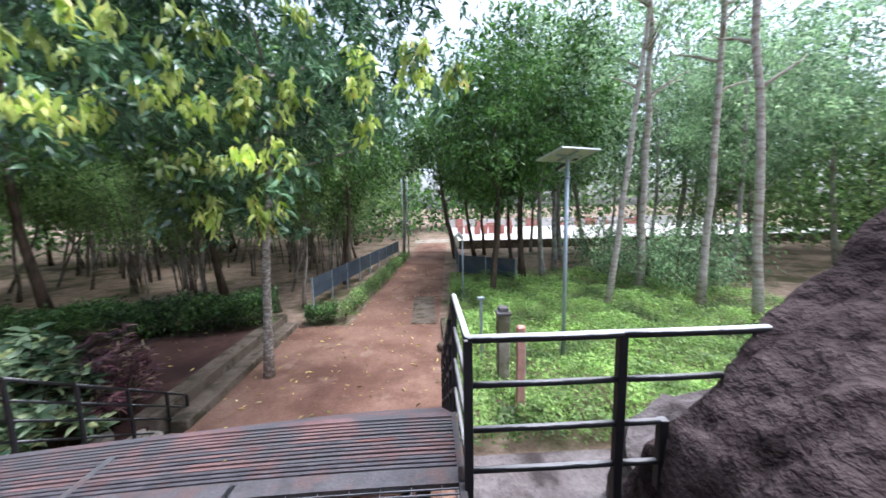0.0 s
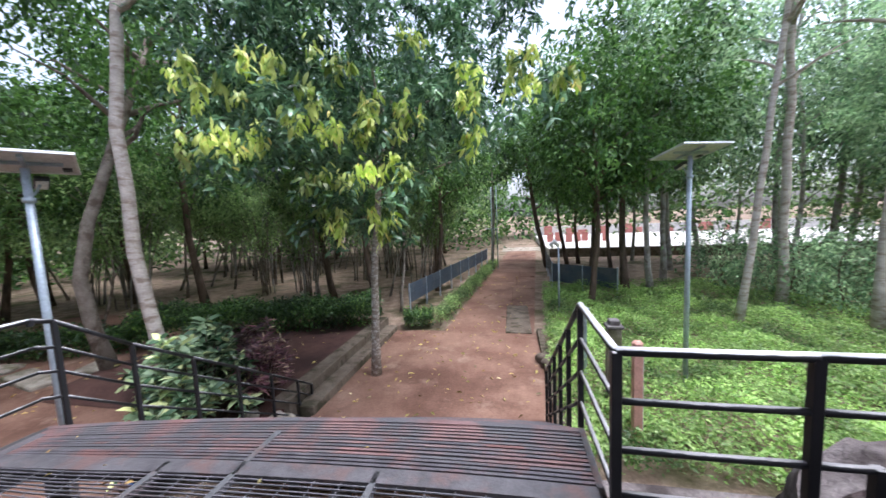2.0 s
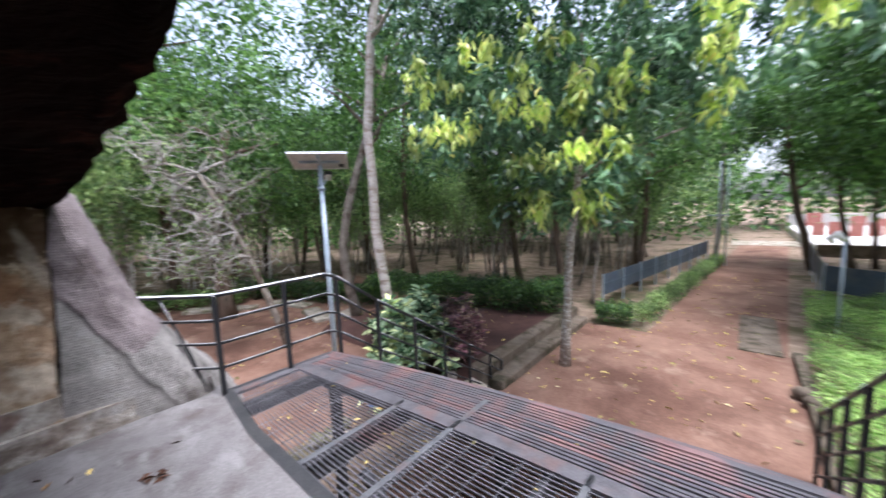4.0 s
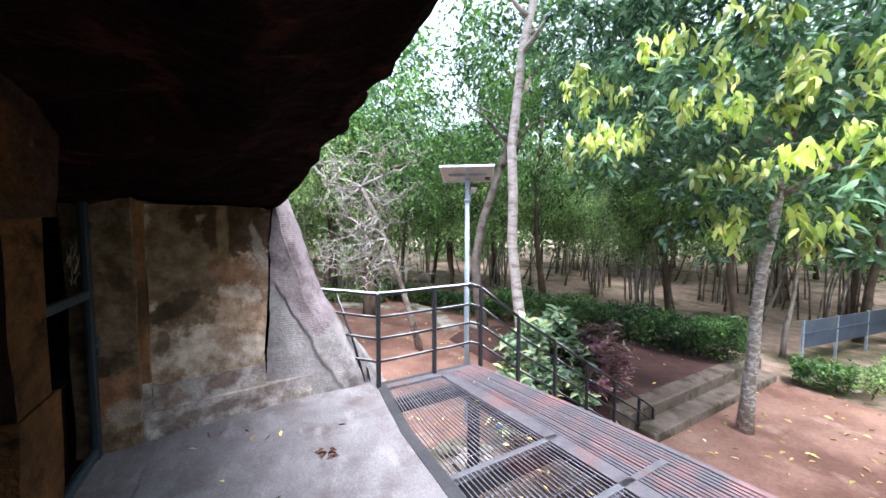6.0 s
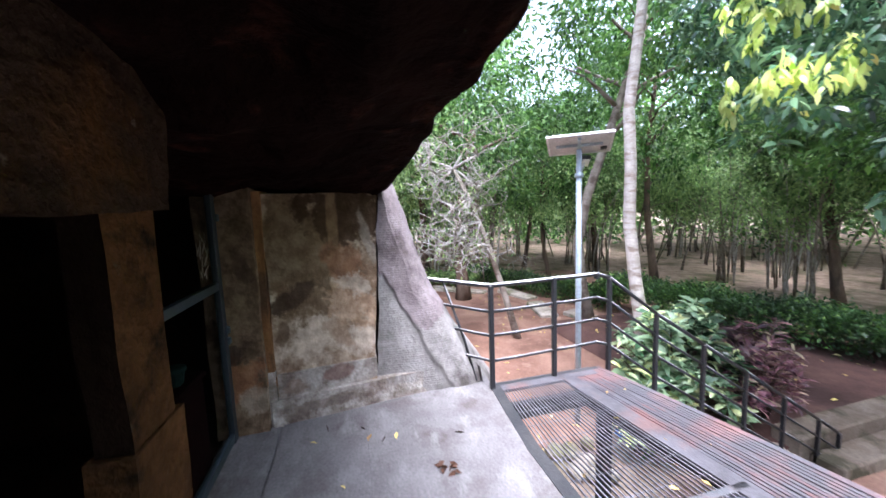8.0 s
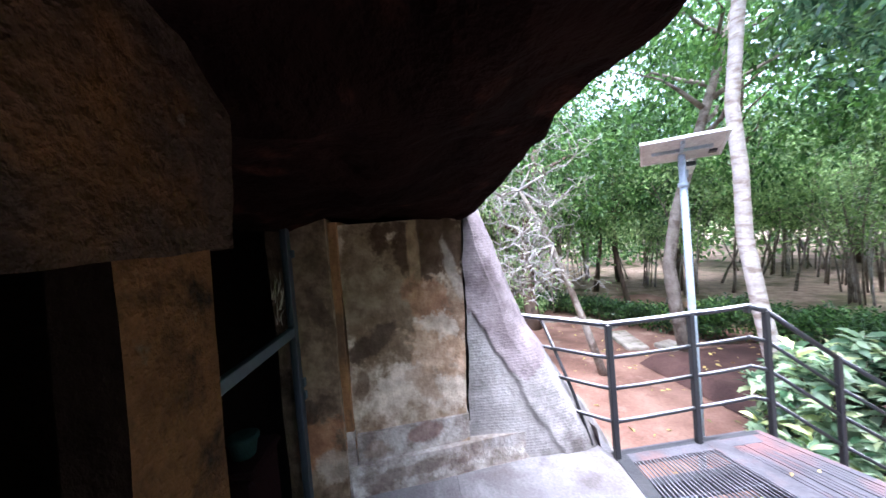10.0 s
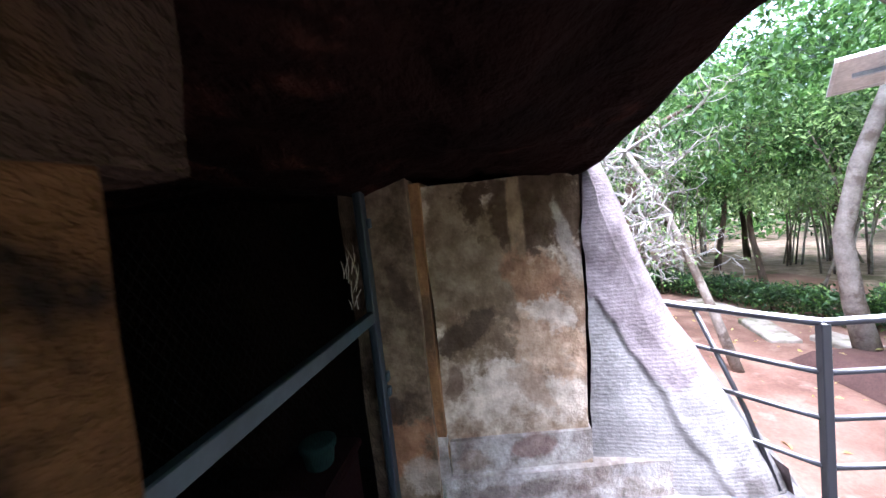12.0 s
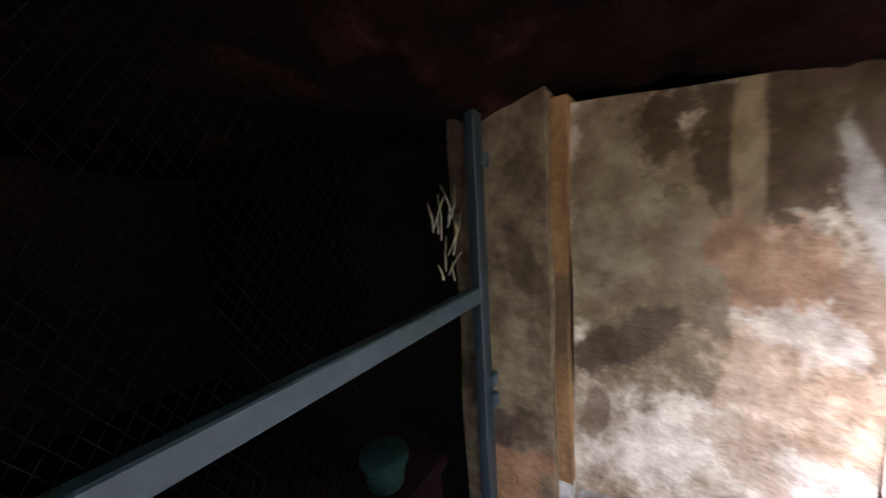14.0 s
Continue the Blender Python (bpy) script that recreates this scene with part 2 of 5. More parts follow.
BUTTRESS = chiselled("chiselled_rock", (0.185, 0.17, 0.157), (0.33, 0.306, 0.287), (0.11, 0.097, 0.088))
BUTTRESS_MAUVE = chiselled("mauve_chiselled_rock", (0.165, 0.135, 0.133), (0.262, 0.222, 0.22), (0.105, 0.085, 0.083))
BOULDER = surface("dark_granite", (0.055, 0.041, 0.04), (0.125, 0.095, 0.092), 2.6, (0.03, 0.022, 0.022), 1.7, 0.9, 1.0, 12.0, bump_distance=0.08)
BOULDER_PALE = surface("pale_granite", (0.12, 0.10, 0.097), (0.20, 0.175, 0.17), 2.0, (0.06, 0.05, 0.048), 1.2, 0.9, 0.9, 12.0, bump_distance=0.06)
STONE = surface("field_stone", (0.26, 0.22, 0.18), (0.42, 0.37, 0.31), 3.0, (0.16, 0.15, 0.09), 2.0, 0.9, 0.6, 30.0)
RAIL = worn_paint("worn_black_rail", (0.012, 0.012, 0.014), (0.62, 0.61, 0.62), 0.5, 0.45)
POST = worn_paint("black_iron_paint", (0.011, 0.011, 0.013), (0.25, 0.24, 0.24), 0.6, 0.75)
GRATE = surface("dark_iron_grating", (0.085, 0.082, 0.092), (0.17, 0.162, 0.178), 4.0, (0.12, 0.066, 0.062), 1.2, 0.45, 0.3, 60.0, metal=0.2, stain_at=(0.56, 0.70))
GRATE_RUST = surface("rusty_primer_bar", (0.12, 0.062, 0.058), (0.175, 0.10, 0.095), 3.0, (0.07, 0.066, 0.072), 2.2, 0.6, 0.3, 60.0, stain_at=(0.40, 0.55))
GRATE_FRONT = surface("stained_iron_bar", (0.052, 0.048, 0.055), (0.105, 0.095, 0.105), 5.0, (0.135, 0.068, 0.062), 2.4, 0.5, 0.3, 60.0, metal=0.15, stain_at=(0.5, 0.62))
PLATE = surface("dull_iron_plate", (0.05, 0.046, 0.05), (0.095, 0.088, 0.095), 6.0, (0.11, 0.066, 0.06), 3.2, 0.6, 0.4, 50.0, stain_at=(0.5, 0.64))
STRAP = surface("grey_iron_strap", (0.075, 0.075, 0.08), (0.13, 0.13, 0.135), 5.0, (0.10, 0.05, 0.04), 2.5, 0.5, 0.3, 60.0, metal=0.2)
BEAM = surface("black_steel_beam", (0.02, 0.02, 0.022), (0.04, 0.038, 0.038), 4.0, rough=0.6, bump=0.3)
GALV = plain("galvanised_steel", (0.42, 0.48, 0.54), 0.45, 0.4)
PANEL_BACK = plain("panel_backsheet", (0.55, 0.54, 0.52), 0.5)
PANEL_FRAME = plain("aluminium_frame", (0.72, 0.72, 0.72), 0.35, 0.5)
CELL = plain("solar_cell_glass", (0.02, 0.025, 0.05), 0.12)
LAMP_BLACK = plain("lamp_casing", (0.03, 0.03, 0.033), 0.4)
LAMP_LENS = plain("lamp_lens", (0.7, 0.7, 0.66), 0.2)
DOOR_STEEL = plain("blue_grey_door_steel", (0.036, 0.053, 0.063), 0.5, 0.1)
DOOR_DARK = plain("dark_door_post", (0.022, 0.03, 0.037), 0.5, 0.1)
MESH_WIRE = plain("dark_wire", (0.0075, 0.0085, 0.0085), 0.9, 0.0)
TWIG = plain("dry_twig", (0.36, 0.30, 0.22), 0.8)
BARK_WHITE = surface("pale_ringed_bark", (0.40, 0.345, 0.30), (0.56, 0.50, 0.45), 2.2, (0.28, 0.22, 0.175), 3.0, 0.9, 0.7, 30.0, stretch=(1, 1, 3.0))
BARK_LICHEN = surface("lichened_bark", (0.19, 0.15, 0.115), (0.30, 0.245, 0.20), 9.0, (0.48, 0.44, 0.39), 11.0, 0.9, 0.6, 40.0, stain_at=(0.48, 0.60), stretch=(1, 1, 1.6))
BARK_BROWN = surface("brown_bark", (0.095, 0.067, 0.05), (0.165, 0.12, 0.09), 4.0, (0.06, 0.048, 0.038), 2.5, 0.9, 0.7, 30.0, stretch=(1, 1, 0.4))
BARK_SAPLING = surface("sapling_bark", (0.17, 0.14, 0.115), (0.28, 0.245, 0.205), 4.0, (0.11, 0.085, 0.066), 3.0, 0.9, 0.5, 30.0)
BARK_GREY = surface("grey_bark", (0.30, 0.27, 0.24), (0.46, 0.43, 0.40), 4.0, (0.20, 0.17, 0.14), 3.0, 0.9, 0.5, 30.0)
LEAF_MANGO = leaf_material("mango_leaf", (0.034, 0.092, 0.052), (0.21, 0.35, 0.20), gloss=0.16, translucent=0.28)
LEAF_YOUNG = leaf_material("young_leaf", (0.30, 0.46, 0.05), (0.88, 0.93, 0.34), (0.84, 0.66, 0.22), 0.28, 0.5)
LEAF_WOOD = leaf_material("forest_leaf", (0.034, 0.098, 0.024), (0.16, 0.30, 0.075), gloss=0.42, translucent=0.42)
LEAF_FEATHER = leaf_material("feathery_leaf", (0.065, 0.14, 0.042), (0.34, 0.48, 0.19), gloss=0.5, translucent=0.48)
LEAF_GREY = leaf_material("blue_green_leaf", (0.10, 0.21, 0.11), (0.44, 0.60, 0.36), gloss=0.4, translucent=0.52)
LEAF_COVER = leaf_material("ground_cover_leaf", (0.13, 0.27, 0.055), (0.42, 0.58, 0.20), gloss=0.45, translucent=0.4)
LEAF_HEDGE = leaf_material("hedge_leaf", (0.02, 0.055, 0.018), (0.07, 0.15, 0.04), (0.22, 0.36, 0.08), 0.4, 0.25, 0.8)
LEAF_CROTON = leaf_material("croton_leaf", (0.035, 0.09, 0.045), (0.42, 0.55, 0.36), (0.90, 0.93, 0.46), 0.2, 0.3, 0.74)
LEAF_PURPLE = leaf_material("purple_leaf", (0.06, 0.026, 0.042), (0.28, 0.12, 0.16), (0.55, 0.44, 0.30), 0.35, 0.3, 0.8)
LEAF_DRY = leaf_material("fallen_leaf", (0.30, 0.17, 0.07), (0.62, 0.50, 0.16), (0.66, 0.60, 0.40), 0.6, 0.1)
FENCE_BLUE = surface("blue_grey_sheet", (0.045, 0.062, 0.088), (0.075, 0.098, 0.13), 1.5, (0.10, 0.11, 0.12), 1.2, 0.55, 0.2, 30.0, metal=0.2)
RED_PAINT = plain("faded_red_paint", (0.44, 0.17, 0.14), 0.7)
PLAZA = plain("pale_paving", (0.58, 0.55, 0.52), 0.8)
MARKER_PAINT = plain("bleached_pink_paint", (0.62, 0.34, 0.27), 0.8)
WHITE_PAINT = plain("weathered_white_paint", (0.66, 0.64, 0.60), 0.8)
BLUE_CLOTH = plain("blue_plastic", (0.05, 0.16, 0.5), 0.5)


# ---- builders ----
def mesh_of(name, verts, faces, material, smooth=False):
    me = bpy.data.meshes.new(name)
    me.from_pydata(verts, [], faces)
    me.materials.append(material)
    if smooth:
        me.polygons.foreach_set("use_smooth", [True] * len(me.polygons))
    me.update()
    return me


def thing(name, base, label, category, group="", kind=""):
    ob = new(name)
    ob.empty_display_size = 0.1
    ob.matrix_basis = Matrix.Translation(base)
    return tagged(ob, label, category, group, kind)


def hang(ob, parent, label=""):
    """Put ob, whose mesh is in world coordinates, under its thing."""
    ob.parent = parent
    m = Matrix.Identity(4)
    p = parent
    while p:
        m = (p.matrix_parent_inverse if p.parent else Matrix.Identity(4)) @ p.matrix_basis @ m
        p = p.parent
    ob.matrix_parent_inverse = m.inverted()
    if label:
        ob["label"] = label
    return ob


def part(name, bm, material, parent, label="", smooth=False):
    me = bpy.data.meshes.new(name)
    bm.to_mesh(me)
    bm.free()
    me.materials.append(material)
    if smooth:
        me.polygons.foreach_set("use_smooth", [True] * len(me.polygons))
    return hang(new(name, me), parent, label) if parent else new(name, me)


def box(bm, x0, x1, y0, y1, z0, z1, m=None):
    """A box with its edges slightly broken."""
    made = bmesh.ops.create_cube(bm, size=1.0)["verts"]
    t = Matrix.Translation(((x0 + x1) / 2, (y0 + y1) / 2, (z0 + z1) / 2)) @ Matrix.Diagonal((x1 - x0, y1 - y0, z1 - z0, 1))
    bmesh.ops.transform(bm, matrix=(m @ t) if m else t, verts=made)
    return made


def bevelled(bm, width=0.006):
    bmesh.ops.bevel(bm, geom=bm.edges[:], offset=width, segments=1, affect="EDGES", profile=0.5)
    return bm


def boxes(*specs, bevel=0.0, m=None):
    bm = bmesh.new()
    for s in specs:
        box(bm, *s, m=m)
    return bevelled(bm, bevel) if bevel else bm


def tube_data(points, radii, seg=8):
    """Vertices and faces of a bent, tapering round bar."""
    verts, faces = [], []
    pts = [Vector(p) for p in points]
    side = None
    for i, p in enumerate(pts):
        d = (pts[min(i + 1, len(pts) - 1)] - pts[max(i - 1, 0)]).normalized()
        if side is None:
            side = d.orthogonal().normalized()
        side = (side - d * side.dot(d)).normalized()
        up = d.cross(side)
        r = radii[i] if isinstance(radii, (list, tuple)) else radii
        for k in range(seg):
            a = 2 * math.pi * k / seg
            verts.append(p + (side * math.cos(a) + up * math.sin(a)) * r)
    for i in range(len(pts) - 1):
        for k in range(seg):
            a, b = i * seg + k, i * seg + (k + 1) % seg
            faces.append((a, b, b + seg, a + seg))
    faces.append(tuple(range(seg))[::-1])
    faces.append(tuple(range((len(pts) - 1) * seg, len(pts) * seg)))
    return verts, faces


def tube(name, points, radii, material, parent, seg=8, label=""):
    return hang(new(name, mesh_of(name, *tube_data(points, radii, seg), material, True)), parent, label)


def tubes(name, many, material, parent=None, seg=6, label=""):
    verts, faces = [], []
    for pts, rad in many:
        v, f = tube_data(pts, rad, seg)
        o = len(verts)
        verts += v
        faces += [tuple(i + o for i in q) for q in f]
    ob = new(name, mesh_of(name, verts, faces, material, True))
    return hang(ob, parent, label) if parent else ob


def grid_mesh(name, f, nu, nv, material, smooth=True, close_u=False):
    """A sheet f(u, v) with u and v from 0 to 1."""
    verts = [f(i / nu, j / nv) for j in range(nv + 1) for i in range(nu + 1)]
    faces = [(j * (nu + 1) + i, j * (nu + 1) + i + 1, (j + 1) * (nu + 1) + i + 1, (j + 1) * (nu + 1) + i) for j in range(nv) for i in range(nu)]
    return mesh_of(name, verts, faces, material, smooth)


def rough(v, scale, amp, seed=0.0):
    """v pushed about by rock-like noise."""
    q = Vector(v) * scale + Vector((seed, seed * 1.7, seed * 0.6))
    n1 = noise.noise_vector(q) * amp + noise.noise_vector(q * 2.7) * amp * 0.45 + noise.noise_vector(q * 7.0) * amp * 0.15
    return Vector(v) + n1


def rock_box(name, x0, x1, y0, y1, z0, z1, material, step=0.12, amp=0.03, seed=0.0, shape=None):
    """A block of rock with uneven faces; shape bends its points."""
    bm = bmesh.new()
    nx, ny, nz = (max(1, round(abs(b - a) / step)) for a, b in ((x0, x1), (y0, y1), (z0, z1)))
    index = {}

    def vert(i, j, k):
        key = (i, j, k)
        if key not in index:
            p = Vector((x0 + (x1 - x0) * i / nx, y0 + (y1 - y0) * j / ny, z0 + (z1 - z0) * k / nz))
            if shape:
                p = shape(p)
            index[key] = bm.verts.new(rough(p, 1.6, amp, seed))
        return index[key]
    for i in range(nx):
        for j in range(ny):
            for k, flip in ((0, 1), (nz, 0)):
                q = [vert(i, j, k), vert(i + 1, j, k), vert(i + 1, j + 1, k), vert(i, j + 1, k)]
                bm.faces.new(q[::-1] if flip else q)
    for i in range(nx):
        for k in range(nz):
            for j, flip in ((0, 0), (ny, 1)):
                q = [vert(i, j, k), vert(i + 1, j, k), vert(i + 1, j, k + 1), vert(i, j, k + 1)]
                bm.faces.new(q[::-1] if flip else q)
    for j in range(ny):
        for k in range(nz):
            for i, flip in ((0, 1), (nx, 0)):
                q = [vert(i, j, k), vert(i, j + 1, k), vert(i, j + 1, k + 1), vert(i, j, k + 1)]
                bm.faces.new(q[::-1] if flip else q)
    bmesh.ops.recalc_face_normals(bm, faces=bm.faces)
    ob = part(name, bm, material, None, smooth=True)
    ob.data.set_sharp_from_angle(angle=radians(40))
    return ob


def leaf_mesh(name, centres, ways, lengths, material, width=0.4, fold=0.25, seed=1, fine=False):
    """Many single folded leaves: each starts at its centre and points its way."""
    rng = np.random.default_rng(seed)
    c, d = np.asarray(centres, float), np.asarray(ways, float)
    n = len(c)
    d = d / np.maximum(np.linalg.norm(d, axis=1, keepdims=True), 1e-6)
    r = rng.normal(size=(n, 3))
    r[:, 2] *= 0.35
    s = np.cross(d, np.cross(d, np.array([0, 0, 1.0]) + 0.6 * r))
    s = np.cross(d, s)
    s = s / np.maximum(np.linalg.norm(s, axis=1, keepdims=True), 1e-6)
    up = np.cross(s, d)
    up *= np.where(up[:, 2:3] < 0, -1, 1)
    L = np.asarray(lengths, float).reshape(-1, 1) * np.ones((n, 1))
    w = L * width * 0.5
    mid = c + d * L * 0.45
    if fine:
        v = np.empty((n, 6, 3))
        v[:, 0], v[:, 3] = c, c + d * L - up * L * 0.16
        for q, (a, ww) in {1: (0.28, 0.9), 5: (0.28, -0.9), 2: (0.66, 0.85), 4: (0.66, -0.85)}.items():
            v[:, q] = c + d * L * a + s * w * ww + up * (w * fold - L * 0.08 * a * a)
        tri = np.array([[0, 1, 5, 1, 2, 4, 1, 4, 5, 2, 3, 4]])
    else:
        v = np.empty((n, 4, 3))
        v[:, 0], v[:, 2] = c, c + d * L - up * L * 0.12
        v[:, 1], v[:, 3] = mid + s * w + up * w * fold, mid - s * w + up * w * fold
        tri = np.array([[0, 1, 2, 0, 2, 3]])
    nv, nt = v.shape[1], tri.shape[1]
    me = bpy.data.meshes.new(name)
    me.vertices.add(n * nv)
    me.vertices.foreach_set("co", v.reshape(-1))
    me.loops.add(n * nt)
    base = np.arange(n)[:, None] * nv
    me.loops.foreach_set("vertex_index", (base + tri).reshape(-1).astype(np.int32))
    me.polygons.add(n * nt // 3)
    me.polygons.foreach_set("loop_start", (np.arange(n * nt // 3) * 3).astype(np.int32))
    me.materials.append(material)
    me.update(calc_edges=True)
    return me


def clumps(rng, centre, radii, count, per, spread):
    """Leaf places in uneven clumps near the shell of an ellipsoid; returns places and outward ways."""
    u = rng.normal(size=(count, 3))
    u /= np.linalg.norm(u, axis=1, keepdims=True)
    k = rng.uniform(0.45, 1.08, size=(count, 1)) ** 0.6
    cc = u * k * np.array(radii) + np.array(centre)
    pts = np.repeat(cc, per, axis=0) + rng.normal(size=(count * per, 3)) * spread * np.array([1, 1, 0.7])
    ways = np.repeat(u, per, axis=0) * 0.5 + rng.normal(size=(count * per, 3)) * 0.7
    ways[:, 2] -= 0.35
    return pts, ways


# ---- ground and paths ----
def ground_height(x, y):
    h = GROUND + 0.03 * noise.noise(Vector((x * 0.35, y * 0.35, 0)))
    if abs(x) > 60 or y > 60 or y < -30:
        return GROUND
    return h


def axis_steps(lo, hi, near0, near1, fine, coarse):
    xs = [lo]
    while xs[-1] < hi:
        step = fine if near0 <= xs[-1] < near1 else coarse
        xs.append(min(hi, xs[-1] + step))
    return xs


gx, gy = axis_steps(-400, 400, -20, 14, 0.5, 20), axis_steps(-400, 400, -4, 28, 0.5, 20)
gverts = [(x, y, ground_height(x, y)) for y in gy for x in gx]
gfaces = [(j * len(gx) + i, j * len(gx) + i + 1, (j + 1) * len(gx) + i + 1, (j + 1) * len(gx) + i) for j in range(len(gy) - 1) for i in range(len(gx) - 1)]
tagged(new("ground", mesh_of("ground", gverts, gfaces, LITTER, True)), "woodland ground of dry leaf litter on pale earth", "ground", kind="structure")


def sheet(name, left, right, y0, y1, n, material, label, lift=0.02, kind="structure", category="path", cross=8):
    """A strip of ground between two edges given as functions of y."""
    def f(u, v):
        y = y0 + (y1 - y0) * v
        x = left(y) + (right(y) - left(y)) * u
        edge = 0.06 * noise.noise(Vector((x * 0.8, y * 1.3, 3.0)))
        return Vector((x + edge, y, GROUND + lift + 0.035 + 0.015 * noise.noise(Vector((x * 1.5, y * 1.5, 7.0))) - 0.02 * (abs(u - 0.5) * 2) ** 4))
    return tagged(new(name, grid_mesh(name, f, cross, n, material)), label, category, kind=kind)


sheet("path_forecourt", lambda y: -3.3, lambda y: 1.08 + 0.012 * (y - 5), 2.2, 10.4, 30, EARTH, "red earth forecourt at the foot of the steps, strewn with leaves")
sheet("path", lambda y: -1.75 + 0.075 * (y - 10), lambda y: 1.02 + 0.068 * (y - 10), 10.3, 34, 50, EARTH, "long straight red earth path between fences", 0.018)
sheet("yard_earth", lambda y: -18.0, lambda y: -5.0 if y < 5.4 else -4.1, -3.0, 11.5, 30, EARTH, "bare red earth yard beside the platform", 0.012, cross=24)
sheet("path_end_pavement", lambda y: -0.5, lambda y: 4.0, 33.5, 37, 6, STONE, "pale paved crossing at the end of the path", 0.03)
# cement strip along one side of the path
for i in range(7):
    bm = bmesh.new()
    y0 = 10.3 + i * 3.2
    box(bm, 0.2 + 0.068 * (y0 - 10.3), 0.98 + 0.068 * (y0 - 10.3), y0, y0 + 3.16, GROUND, GROUND + (0.075 if i == 0 else 0.066))
    tagged(part("cement_slab", bevelled(bm, 0.012), CURB if i == 0 else EARTH, None), "weathered cement slab laid along the earth path" if i == 0 else "earth-covered slab along the red earth path", "slab", "path slabs", "structure")

# raised yard with two steps of cement beside the forecourt
tagged(new("raised_yard", grid_mesh("raised_yard", lambda u, v: Vector((-9.5 + 5.75 * u + 0.0, 5.2 + v * (5.6 - 1.6 * (1 - u)), GROUND + 0.36 + 0.03 * noise.noise(Vector((u * 9, v * 9, 1.0))) - (0.3 if u < 0.02 or v < 0.02 else 0.0))), 20, 20, YARD)), "raised bed of dark damp red earth", "ground", kind="structure")
steps_curb = thing("cement_curb", (-3.5, 8.0, GROUND), "two-stepped weathered cement curb beside the earth forecourt", "curb", kind="structure")
part("upper_step", boxes((-3.98, -3.62, 5.35, 10.6, GROUND - 0.1, GROUND + 0.42), bevel=0.02), CURB, steps_curb)
part("lower_step", boxes((-3.62, -3.26, 5.5, 10.4, GROUND - 0.1, GROUND + 0.21), bevel=0.02), CURB, steps_curb)

# ---- cave: floor, walls, ceiling ----
def floor_edge(x):
    return 0.82 + 0.10 * max(0.0, min(1.0, (-2.72 - x) / 0.8))


def slab_shape(p):
    if p.y > 0.5:
        p.y = floor_edge(p.x) + (p.y - 0.82)
    return p


for nm, ya, yb in (("floor_1", -0.2315, 0.82), ("floor_2", -0.845, -0.235)):
    tagged(rock_box(nm, -3.95, 2.6, ya, yb, -2.1, 0.0, CONCRETE, 0.12, 0.007, 2.0, slab_shape), "worn grey cement floor of the cave terrace, stained", "floor", kind="structure")
tagged(rock_box("floor_bed", -3.9, 2.55, -1.22, 0.75, -2.1, -0.018, CONCRETE, 0.3, 0.003, 5.0), "cement bed in the floor's joints", "floor", kind="structure")
tagged(rock_box("floor_threshold", -3.95, 2.6, -1.26, -0.868, -2.1, -0.012, CONCRETE, 0.15, 0.006, 5.0), "grey cement threshold before the mesh door", "floor", kind="structure")
# Inner floor takes the near-black rock in place of the chamber's shade.
tagged(rock_box("floor_inner", -4.2, 2.6, -4.4, -1.265, -2.1, -0.015, CAVE_ROCK, 0.3, 0.008, 5.0), "rock floor of the cave chamber, the chamber's shade in its colour", "floor", kind="structure")


def edge_y(x):
    if x < -2.6:
        return 0.24 - 0.2 * min(1.0, (-2.6 - x) / 1.1) ** 2
    return 0.24 + (-(x - 0.9) * 0.3 if x > 0.9 else 0.0)


def edge_z(x):
    return 2.13 + 0.02 * (x + 1.0) - (0.28 * min(1.0, (-2.4 - x) / 1.3) ** 1.4 if x < -2.4 else 0.0)


PROFILE = [(-4.6, 2.0), (-3.0, 2.0), (-1.9, 1.98), (-1.3, 1.93), (-1.0, 1.9), (-0.7, 1.9), (-0.45, 1.93)]


def overhang(u, v):
    """The hanging rock: v runs from the chamber's ceiling to the lip and back over the top."""
    x = -4.9 + 8.3 * u
    ey, ez = edge_y(x), edge_z(x)
    zs = -0.12 if x < -3.2 else -0.12 * max(0.0, (-2.4 - x) / 0.8) if x < -2.4 else 0.0
    rise = 0.17 * max(0.0, min(1.0, (x + 2.08) / 0.2))
    pts = [(y, z + zs + (rise if -1.4 < y < -0.4 else 0.0)) for y, z in PROFILE]
    pts += [(-0.18, min(2.0, ez - 0.03) if x > -2.6 else ez - 0.06), (ey - 0.16, ez - 0.035), (ey - 0.05, ez - 0.015), (ey, ez + 0.03), (ey - 0.01, ez + 0.14), (ey - 0.1, ez + 0.45), (-0.4, 3.2), (-1.4, 4.2), (-3.2, 4.8), (-5.0, 4.6), (-5.6, 3.0), (-5.2, 2.1), (-4.6, 2.0 + zs)]
    s = v * (len(pts) - 1)
    i = min(int(s), len(pts) - 2)
    k = s - i
    y, z = (pts[i][0] * (1 - k) + pts[i + 1][0] * k, pts[i][1] * (1 - k) + pts[i + 1][1] * k)
    amp = 0.035 if -0.6 < y < 0.4 and z < 2.6 else 0.07
    facet = 0.05 * abs(noise.noise(Vector((x * 2.6, y * 2.6, 3.0)))) if y < ey - 0.1 and z < 2.4 else 0.0
    return rough(rough((x, y, z + facet), 1.7, amp, 4.0), 6.0, 0.022, 6.0)


tagged(new("ceiling", grid_mesh("ceiling", overhang, 130, 110, CEILING_ROCK)), "overhanging rock roof of the cave, darkened to near black for its shade", "rock roof", kind="structure")
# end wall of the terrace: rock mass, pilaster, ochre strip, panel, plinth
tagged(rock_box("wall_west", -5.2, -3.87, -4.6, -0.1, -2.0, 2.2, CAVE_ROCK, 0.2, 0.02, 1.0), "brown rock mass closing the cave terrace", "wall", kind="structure")


